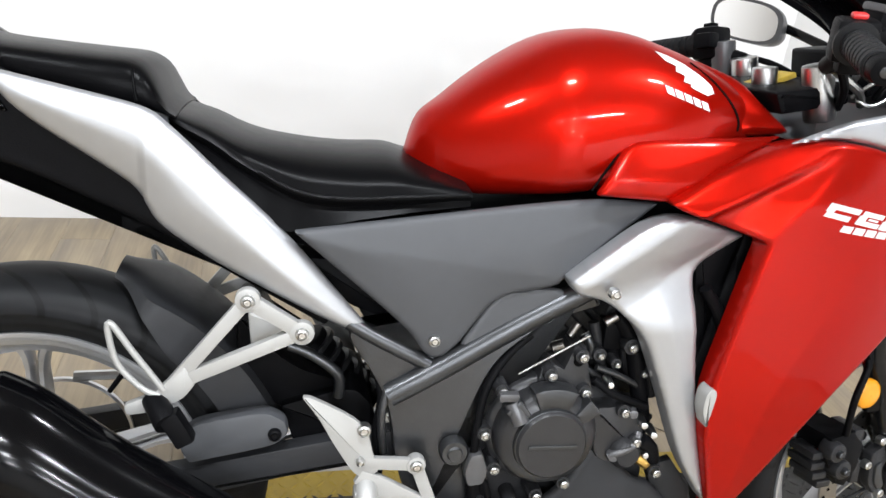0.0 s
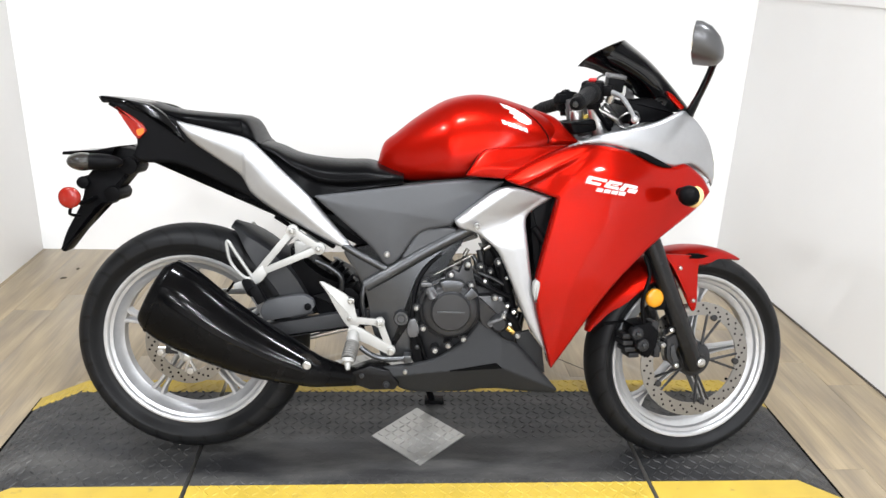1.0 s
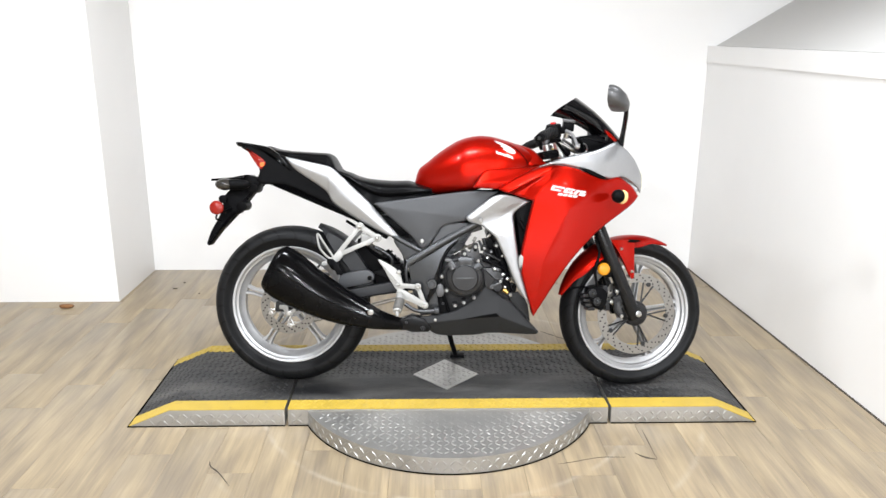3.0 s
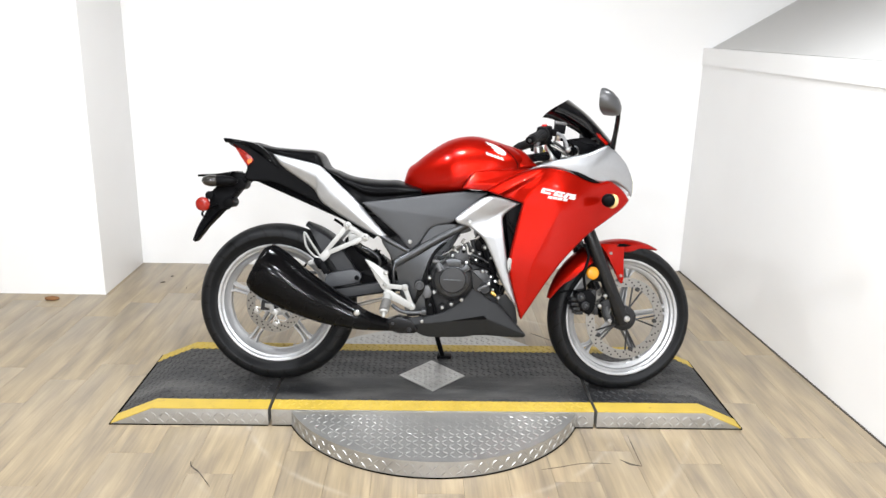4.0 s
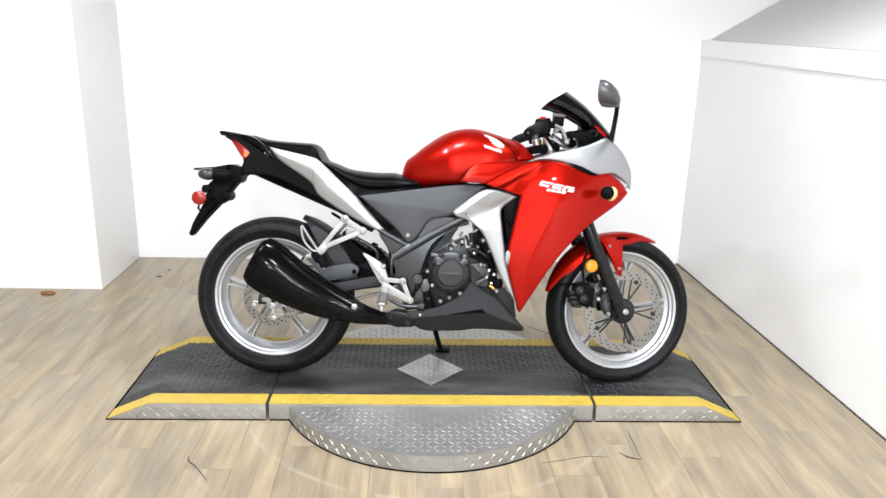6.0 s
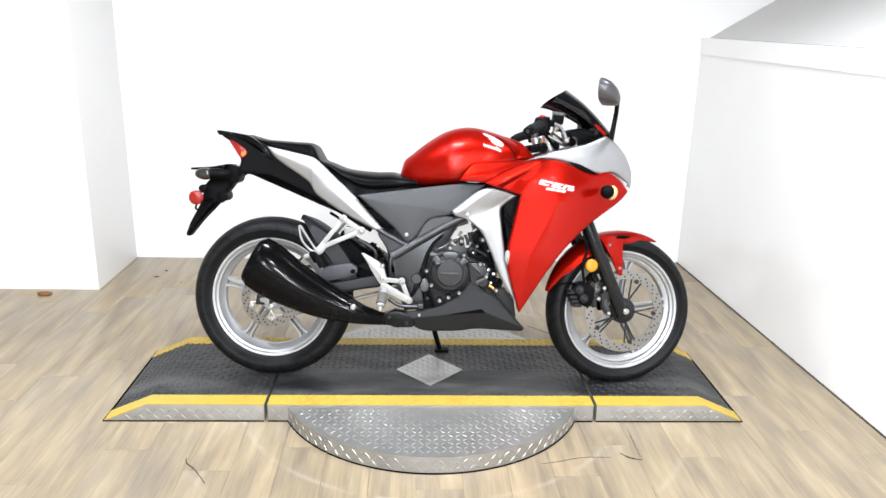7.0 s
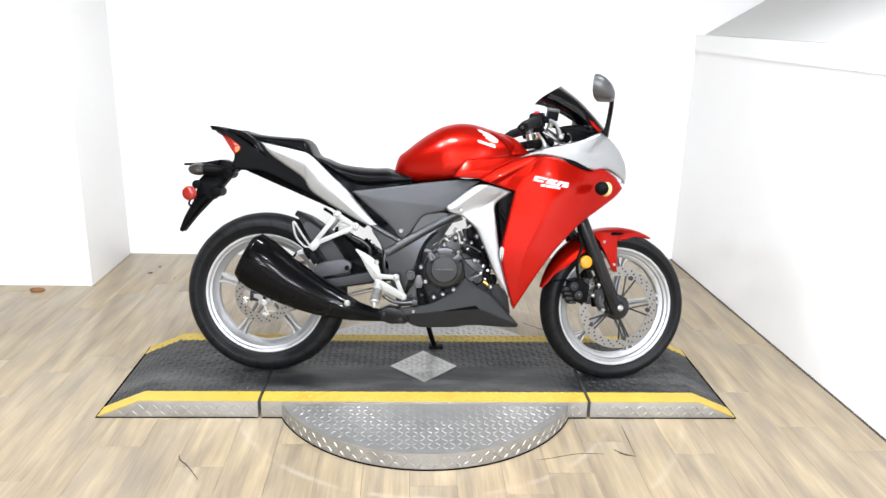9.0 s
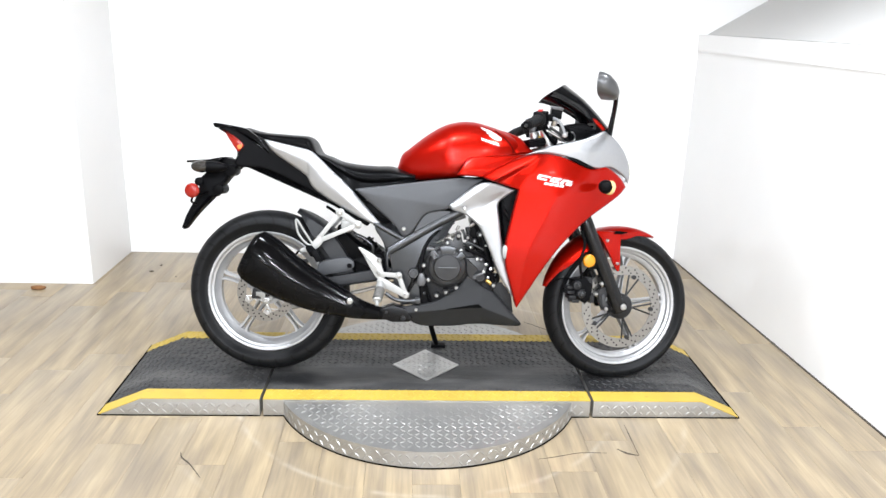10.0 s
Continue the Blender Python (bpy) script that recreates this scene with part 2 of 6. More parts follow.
M_SCREEN = material("smoked_screen", (0.003, 0.003, 0.0035), 0.07, var=0.2, scale=20, specular=0.4)
M_SHELL = material("mirror_shell_grey", (0.07, 0.07, 0.072), 0.3, metal=0.3, var=0.1, scale=40, specular=0.5)
M_BULB = material("amber_bulb", (0.70, 0.13, 0.012), 0.25, coat=0.3, var=0.15, scale=200)
M_SMOKE = material("smoked_lens", (0.020, 0.018, 0.016), 0.10, coat=0.3, var=0.1, scale=120)


# ---- mesh helpers ----
def mesh_of(name, bm, mat, angle=38):
    bmesh.ops.recalc_face_normals(bm, faces=bm.faces)
    me = bpy.data.meshes.new(name)
    bm.to_mesh(me)
    bm.free()
    me.materials.append(mat)
    me.polygons.foreach_set("use_smooth", [True] * len(me.polygons))
    me.set_sharp_from_angle(angle=radians(angle))
    return me


def part(name, bm, mat, parent=None, label="", m=None):
    ob = new(name, mesh_of(name, bm, mat))
    if parent:
        ob.parent = parent
    if m is not None:
        ob.matrix_basis = m
    return tagged(ob, label)


def empty(name, m, label, category, group=""):
    ob = new(name)
    ob.matrix_basis = m
    ob.empty_display_size = 0.1
    return tagged(ob, label, category, group)


def box(bm, x0, y0, z0, x1, y1, z1, bevel=0.0, m=None):
    mid = ((x0 + x1) / 2, (y0 + y1) / 2, (z0 + z1) / 2)
    mat = Matrix.Translation(mid) @ Matrix.Diagonal((abs(x1 - x0), abs(y1 - y0), abs(z1 - z0), 1))
    r = bmesh.ops.create_cube(bm, size=1, matrix=(m @ mat) if m is not None else mat)
    if bevel:
        edges = list({e for v in r["verts"] for e in v.link_edges})
        bmesh.ops.bevel(bm, geom=edges, offset=bevel, segments=2, affect="EDGES", profile=0.6)
    return bm


def cyl(bm, p, q, r0, r1=None, seg=20, bevel=0.0):
    p, q = Vector(p), Vector(q)
    r1 = r0 if r1 is None else r1
    d = q - p
    m = Matrix.Translation((p + q) / 2) @ d.to_track_quat("Z", "Y").to_matrix().to_4x4()
    r = bmesh.ops.create_cone(bm, cap_ends=True, segments=seg, radius1=r0, radius2=r1, depth=d.length, matrix=m)
    if bevel:
        caps = [f for f in {f for v in r["verts"] for f in v.link_faces} if len(f.verts) > 4]
        bmesh.ops.bevel(bm, geom=list({e for f in caps for e in f.edges}), offset=bevel, segments=2, affect="EDGES", profile=0.6)
    return bm


def spline(pts, n=6, closed=False):
    """Points on a smooth curve through pts."""
    p = [Vector(a) for a in pts]
    k = len(p)
    out = []
    for i in range(k if closed else k - 1):
        a, b, c, d = (p[j % k] if closed else p[max(0, min(k - 1, j))] for j in (i - 1, i, i + 1, i + 2))
        for s in range(n):
            t = s / n
            out.append(0.5 * (2 * b + (c - a) * t + (2 * a - 5 * b + 4 * c - d) * t * t + (3 * b - a - 3 * c + d) * t ** 3))
    if not closed:
        out.append(p[-1])
    return out


def tube(bm, pts, r, seg=10, n=6, smooth=True):
    """A round tube along a curve; r may be a list of radii, one for each of pts."""
    c = spline(pts, n) if smooth else [Vector(a) for a in pts]
    rings = []
    up = Vector((0.13, 0.31, 0.94))
    for i, q in enumerate(c):
        d = (c[min(i + 1, len(c) - 1)] - c[max(i - 1, 0)]).normalized()
        s = d.cross(up).normalized()
        t = s.cross(d)
        if isinstance(r, (list, tuple)):
            f = i / (len(c) - 1) * (len(r) - 1)
            j = min(int(f), len(r) - 2)
            rr = r[j] + (r[j + 1] - r[j]) * (f - j)
        else:
            rr = r
        rings.append([bm.verts.new(q + rr * (math.cos(a) * s + math.sin(a) * t)) for a in (2 * math.pi * k / seg for k in range(seg))])
    for a, b in zip(rings, rings[1:]):
        for k in range(seg):
            bm.faces.new((a[k], a[(k + 1) % seg], b[(k + 1) % seg], b[k]))
    bm.faces.new(rings[0][::-1])
    bm.faces.new(rings[-1])
    return bm


def loft(bm, rings, caps=True):
    """Skin between rings of as many points each."""
    rr = [[bm.verts.new(q) for q in ring] for ring in rings]
    n = len(rr[0])
    for a, b in zip(rr, rr[1:]):
        for k in range(n):
            bm.faces.new((a[k], a[(k + 1) % n], b[(k + 1) % n], b[k]))
    if caps:
        bm.faces.new(rr[0][::-1])
        bm.faces.new(rr[-1])
    return bm


def lathe(bm, prof, seg=96, closed=True, m=None):
    """Turns a profile of (radius, side) round the y axis."""
    m = m or Matrix()
    rings = [[bm.verts.new(m @ Vector((r * math.cos(a), y, r * math.sin(a)))) for r, y in prof] for a in (2 * math.pi * k / seg for k in range(seg))]
    n = len(prof)
    for i in range(seg):
        a, b = rings[i], rings[(i + 1) % seg]
        for k in range(n if closed else n - 1):
            bm.faces.new((a[k], a[(k + 1) % n], b[(k + 1) % n], b[k]))
    return bm


def rounded(pts, cut=0.35, sharp=62, n=5):
    """An outline whose shallow corners are drawn as a curve and whose sharp ones stay."""
    k = len(pts)
    out = []
    for i in range(k):
        a, b, c = Vector(pts[i - 1]), Vector(pts[i]), Vector(pts[(i + 1) % k])
        bend = math.degrees((b - a).angle(c - b, 0))
        lim = 0.006 if bend > sharp else 1.0
        p = b + (a - b) * min(cut, lim / max((a - b).length, 1e-6))
        q = b + (c - b) * min(cut, lim / max((c - b).length, 1e-6))
        for s in range(n + 1):
            t = s / n
            out.append((1 - t) ** 2 * p + 2 * t * (1 - t) * b + t * t * q)
    return out


def slab(bm, pts, v0, v1, bevel=0.0, smooth=True):
    """A plate with an outline in (x, z), from y = v0 to y = v1."""
    o = rounded(pts) if smooth else [Vector(p) for p in pts]
    f = bm.faces.new([bm.verts.new((p[0], v0, p[1])) for p in o])
    r = bmesh.ops.extrude_face_region(bm, geom=[f])
    nv = [g for g in r["geom"] if isinstance(g, bmesh.types.BMVert)]
    bmesh.ops.translate(bm, verts=nv, vec=(0, v1 - v0, 0))
    if bevel:
        edges = [e for e in set(f.edges) | {e for v in nv for e in v.link_edges if all(x in nv for x in e.verts)}]
        bmesh.ops.bevel(bm, geom=edges, offset=bevel, segments=2, affect="EDGES", profile=0.6)
    return bm


def edge_distance(pts, poly):
    a = np.array([(p[0], p[1]) for p in poly])
    b = np.roll(a, -1, 0)
    p = np.array(pts)[:, None]
    d = b - a
    t = np.clip(((p - a) * d).sum(-1) / np.maximum((d * d).sum(-1), 1e-12), 0, 1)
    return np.sqrt((((a + t[..., None] * d) - p) ** 2).sum(-1)).min(1)


def panel(pts, side, thick=0.004, roll=0.008, depth=0.006, crown=0.0, reach=0.06, cell=0.004, smooth=True, flip=False):
    """A moulded shell: an outline in (x, z) laid on the surface y = side(x, z), rounded over along its edge and bulging by crown."""
    o = rounded(pts) if smooth else [Vector(p) for p in pts]
    bm = bmesh.new()
    f = bm.faces.new([bm.verts.new((p[0], 0, p[1])) for p in o])
    bmesh.ops.remove_doubles(bm, verts=bm.verts, dist=0.0004)
    lo = [min(p[k] for p in o) for k in (0, 1)]
    hi = [max(p[k] for p in o) for k in (0, 1)]
    for k, no in ((0, (1, 0, 0)), (1, (0, 0, 1))):
        s = lo[k] + cell
        while s < hi[k]:
            bmesh.ops.bisect_plane(bm, geom=bm.verts[:] + bm.edges[:] + bm.faces[:], plane_co=(s, 0, 0) if k == 0 else (0, 0, s), plane_no=no, dist=0.0002)
            s += cell
    d = edge_distance([(v.co.x, v.co.z) for v in bm.verts], o)
    for v, e in zip(bm.verts, d):
        h = min(e / roll, 1.0)
        v.co.y = side(v.co.x, v.co.z) + depth * (1 - math.sqrt(max(0, 1 - (1 - h) ** 2))) - crown * (1 - math.exp(-(e / reach) ** 1.5))
    faces = bm.faces[:]
    r = bmesh.ops.extrude_face_region(bm, geom=faces)
    bmesh.ops.translate(bm, verts=[g for g in r["geom"] if isinstance(g, bmesh.types.BMVert)], vec=(0, thick, 0))
    if flip:
        for v in bm.verts:
            v.co.y = -v.co.y
    return bm


def structure(name, bm, mat, label, category):
    return tagged(part(name, bm, mat), label, category, kind="structure")


# ---- room ----
BACK, LOW = 1.976, 1.355
SKEW = 0.040  # the half wall is not quite square to the back wall
b = bmesh.new()
box(b, -4.6, -9.0, -0.10, 3.6, 2.2, -0.006)
floor = structure("floor", b, material("subfloor", (0.10, 0.075, 0.05), 0.8), "pale wood-look vinyl plank floor, scuffed and worn", "floor")
b = bmesh.new()
box(b, -1.746, BACK, -0.05, 3.6, BACK + 0.12, CEILING)
structure("wall_back", b, M_WALL, "plain white painted wall behind the display stand", "wall")
b = bmesh.new()
box(b, -4.6, 1.395, -0.05, -1.746, BACK + 0.12, CEILING, 0.004)
structure("wall_left", b, M_WALL, "white painted wall return standing forward of the back wall", "wall")
b = bmesh.new()
slab(b, [(1.577, -0.05), (1.577, 1.262), (1.570, 1.262), (1.570, LOW), (1.80, LOW), (1.80, -0.05)], BACK - 0.002, -6.0, smooth=False)
for v in b.verts:
    v.co.x += SKEW * (BACK - v.co.y)
structure("wall_right", b, M_WALL, "low white half wall with a thin ledge cap", "wall")
b = bmesh.new()
slab(b, [(1.570, 0.0), (1.570, 0.0045), (1.578, 0.0045), (1.578, 0.0)], BACK - 0.004, -6.0, smooth=False)
for v in b.verts:
    v.co.x += SKEW * (BACK - v.co.y)
structure("trim", b, material("grimy_joint", (0.06, 0.05, 0.04), 0.8, var=0.4, scale=20), "dark grimy joint line along the foot of the wall", "trim")
b = bmesh.new()
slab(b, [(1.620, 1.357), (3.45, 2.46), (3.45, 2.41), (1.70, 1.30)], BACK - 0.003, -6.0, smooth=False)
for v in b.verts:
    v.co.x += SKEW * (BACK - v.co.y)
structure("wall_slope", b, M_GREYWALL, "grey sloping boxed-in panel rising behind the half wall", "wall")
# out of view, added to close the room and hold back bounce from above
b = bmesh.new()
box(b, -4.6, -9.0, CEILING, 3.6, 2.2, CEILING + 0.1)
structure("ceiling", b, M_CEIL, "unseen ceiling, darkened to cut bounced light", "ceiling")
# unseen walls behind and beside the camera, dark for more contrast
for name, args in (("wall_front", (-4.6, -9.1, -0.05, 3.6, -9.0, CEILING)), ("wall_west", (-4.7, -9.1, -0.05, -4.6, 2.2, CEILING)), ("wall_east", (3.6, -9.1, -0.05, 3.7, 2.2, CEILING))):
    b = bmesh.new()
    box(b, *args)
    structure(name, b, M_FARWALL, "unseen enclosing wall, darkened to cut bounced light", "wall")

# ---- turntable display platform ----
PH, PD = 0.067, 0.61
XL, XR, FL, FR, GL, GR = -1.195, 1.175, -1.035, 1.022, -0.604, 0.610
DC, DR = (0.006, 0.24), 0.582


def lug(bm, o, ax, ay, n, big=0.0128, small=0.0034, h=0.0022):
    """One raised bar of tread plate: a flattened pyramid."""
    o, ax, ay, n = Vector(o), Vector(ax), Vector(ay), Vector(n)
    v = [bm.verts.new(o + a * big * ax + c * small * ay) for a, c in ((1, 0), (0.25, 1), (-0.25, 1), (-1, 0), (-0.25, -1), (0.25, -1))]
    t = [bm.verts.new(o + h * n + a * big * 0.55 * ax + c * small * 0.45 * ay) for a, c in ((1, 0), (0.25, 1), (-0.25, 1), (-1, 0), (-0.25, -1), (0.25, -1))]
    for i in range(6):
        bm.faces.new((v[i], v[(i + 1) % 6], t[(i + 1) % 6], t[i]))
    bm.faces.new(t)


def lugs(bm, x0, x1, y0, y1, place, keep=None, pitch=0.0250, worn=None):
    """Tread bars in alternate slants over a sheet; place(a, c) gives the point, two axes and the normal, worn(a, c) how far they are rubbed down."""
    i = 0
    a = x0 + pitch / 2
    while a < x1:
        j = 0
        c = y0 + pitch / 2
        while c < y1:
            if keep is None or keep(a, c):
                o, ex, ey, n = place(a, c)
                s = 0.7071 if (i + j) % 2 else -0.7071
                lug(bm, o, ex * 0.7071 + ey * s, ey * 0.7071 - ex * s, n, h=0.0022 * (1 - (worn(a, c) if worn else 0.0)))
            c += pitch
            j += 1
        a += pitch
        i += 1


def flat(z):
    return lambda a, c: (Vector((a, c, z)), Vector((1, 0, 0)), Vector((0, 1, 0)), Vector((0, 0, 1)))


stand = empty("display_platform", pose(0, 0, 0), "low black tread-plate display platform with yellow stripes on wood floor", "platform")
SX = 0.006
for name, pts in (("ramp", [(XL, 0.0), (FL, PH), (GL - SX, PH), (GL - SX, 0.0)]), ("deck", [(GL + SX, 0.0), (GL + SX, PH), (GR - SX, PH), (GR - SX, 0.0)]), ("ramp", [(GR + SX, 0.0), (GR + SX, PH), (FR, PH), (XR, 0.0)])):
    b = bmesh.new()
    slab(b, pts, 0.0, PD, 0.0015, smooth=False)
    part(name, b, M_PLATE, stand, "steel tread plate section")
    # dark strip that paints the contact shadow along the section's bottom edge
    b = bmesh.new()
    x0, x1 = min(p[0] for p in pts), max(p[0] for p in pts)
    box(b, x0 + 0.001, -0.0015, 0.0, x1 - 0.001, PD + 0.001, 0.0045)
    part("shadow_strip", b, M_DARK, stand, "dark strip painting the contact shadow under the platform edge")


def top_z(x):
    if x < FL:
        return PH * (x - XL) / (FL - XL)
    if x > FR:
        return PH * (XR - x) / (XR - FR)
    return PH


def skin(bm, x0, x1, y0, y1, lift, low=0.0):
    """A thin painted sheet that follows the platform's top from x0 to x1."""
    xs = [x0] + [x for x in (FL, FR) if x0 < x < x1] + [x1]
    rows = []
    for x in xs:
        z = top_z(x)
        rows.append([(x, y0, z + low), (x, y1, z + low), (x, y1, z + lift), (x, y0, z + lift)])
    loft(bm, [[Vector(p) for p in r] for r in rows])


S0, S1 = 0.074, 0.537
for x0, x1 in ((XL + 0.012, GL - SX), (GL + SX, GR - SX), (GR + SX, XR - 0.012)):
    b = bmesh.new()
    skin(b, x0, x1, S0, S1, 0.0022)
    part("black_tread", b, M_BLKPLATE, stand, "black painted tread surface, greyed by wear")
    for y0, y1 in ((0.0005, S0), (S1, PD - 0.0005)):
        b = bmesh.new()
        skin(b, x0 - (0.008 if x0 < -1 else 0), x1 + (0.008 if x1 > 1 else 0), y0, y1, 0.0026)
        part("yellow_stripe", b, M_YELLOW, stand, "worn yellow safety stripe")


def on_top(lift):
    def place(a, c):
        z = top_z(a)
        ex = Vector((top_z(a + 1e-3) - z, 0, 0))
        ex = Vector((1, 0, (top_z(a + 1e-3) - z) / 1e-3)).normalized()
        return Vector((a, c, z + lift)), ex, Vector((0, 1, 0)), Vector((0, 1, 0)).cross(ex) * -1
    return place


DIA = [(-0.134, 0.290), (0.0, 0.437), (0.134, 0.290), (0.0, 0.150)]


def in_dia(x, y, grow=0.0):
    return abs(x) / (0.134 + grow) + abs(y - 0.292) / (0.144 + grow) < 1


def not_gap(x, y):
    return min(abs(x - GL), abs(x - GR)) > 0.02 and not in_dia(x, y, 0.02)


b = bmesh.new()


def trodden(x, y):
    """The front middle of the deck is rubbed almost smooth."""
    return 0.85 * max(0.0, min(1.0, (0.62 - abs(x + 0.02)) / 0.16)) * max(0.0, min(1.0, (0.31 - y) / 0.04)) * max(0.0, min(1.0, (y - 0.07) / 0.05))


lugs(b, XL + 0.02, XR - 0.02, S0, S1, on_top(0.0022), not_gap, worn=trodden)
tagged(part("tread_bar", b, M_BLKPLATE, stand, "raised black tread bars"), kind="stuff")
b = bmesh.new()
lugs(b, GL + 0.02, GR - 0.02, 0.004, S0, on_top(0.0026), not_gap)
lugs(b, XL + 0.03, XR - 0.03, S1, PD, on_top(0.0026), not_gap)
tagged(part("tread_bar", b, M_YELLOW, stand, "raised bars under the yellow paint"), kind="stuff")
b = bmesh.new()


def front_face(a, c):
    return Vector((a, -0.0002, c)), Vector((1, 0, 0)), Vector((0, 0, 1)), Vector((0, -1, 0))


lugs(b, XL + 0.03, XR - 0.03, 0.006, 0.062, front_face, lambda a, c: c < top_z(a) - 0.012 and min(abs(a - GL), abs(a - GR)) > 0.018 and abs(a) > 0.53)
tagged(part("tread_bar", b, M_PLATE, stand, "raised steel tread bars"), kind="stuff")
b = bmesh.new()
f = b.faces.new([b.verts.new((x, y, PH + 0.0024)) for x, y in DIA])
r = bmesh.ops.extrude_face_region(b, geom=[f])
bmesh.ops.translate(b, verts=[g for g in r["geom"] if isinstance(g, bmesh.types.BMVert)], vec=(0, 0, 0.0035))
part("diamond_badge", b, M_PLATE, stand, "bare steel diamond-shaped tread plate insert")
b = bmesh.new()
lugs(b, -0.14, 0.14, 0.14, 0.45, flat(PH + 0.0059), lambda x, y: in_dia(x, y, -0.014), 0.0205)
tagged(part("tread_bar", b, M_PLATE, stand, "raised steel tread bars"), kind="stuff")

disc = empty("turntable_disc", pose(DC[0], DC[1], 0), "round steel tread-plate turntable under the display platform", "turntable")


def arc_plate(bm, sign, y_cut, z0, z1):
    h = math.asin(min(1, abs(y_cut) / DR))
    n = 72
    a0, a1 = (math.pi + h, 2 * math.pi - h) if sign < 0 else (h, math.pi - h)
    o = [(DR * math.cos(a0 + (a1 - a0) * i / n), DR * math.sin(a0 + (a1 - a0) * i / n)) for i in range(n + 1)]
    f = bm.faces.new([bm.verts.new((x, y, z0)) for x, y in o])
    r = bmesh.ops.extrude_face_region(bm, geom=[f])
    nv = [g for g in r["geom"] if isinstance(g, bmesh.types.BMVert)]
    bmesh.ops.translate(bm, verts=nv, vec=(0, 0, z1 - z0))


DH = 0.063
for sign, cut in ((-1, DC[1] + 0.003), (1, PD - DC[1] + 0.003)):
    b = bmesh.new()
    arc_plate(b, sign, cut, 0.002, DH)
    part("disc_plate", b, M_PLATE, disc, "worn steel tread plate")
# dark ring standing in for the contact shadow round the disc's foot
b = bmesh.new()
lathe(b, [(DR - 0.05, 0.0), (DR + 0.0018, 0.0), (DR + 0.0018, 0.0050), (DR - 0.05, 0.0050)], 120, m=Matrix.Rotation(radians(90), 4, "X"))
part("shadow_ring", b, M_DARK, disc, "dark ring painting the contact shadow under the disc edge")
b = bmesh.new()


def wear(x, y):
    return math.hypot(x, y) < DR - 0.022 and (y < -DC[1] - 0.016 or y > PD - DC[1] + 0.02)


lugs(b, -DR, DR, -DR, DR, flat(DH), wear, worn=lambda x, y: 0.8 * max(0.0, 1 - math.hypot(x - 0.02, (y + 0.30) * 2.2) / 0.36))


def rim_face(a, c):
    x, y = math.cos(a / DR), math.sin(a / DR)
    return Vector((DR * x, DR * y, c)), Vector((-y, x, 0)), Vector((0, 0, 1)), Vector((x, y, 0))


lugs(b, -math.pi * DR + 0.2, 0.0, 0.006, 0.058, rim_face, lambda a, c: DR * math.sin(a / DR) < -DC[1] - 0.012)
tagged(part("tread_bar", b, M_PLATE, disc, "raised steel tread bars"), kind="stuff")


# ---- motorcycle ----
bike = empty("motorcycle", pose(0.07, 0.25, 0.067, -10.31, 0, -1.72), "red and silver faired sport motorcycle leaning on its side stand", "motorcycle")
RW, FW = (-0.686, 0.0, 0.311), (0.6677, 0.0025, 0.2835)


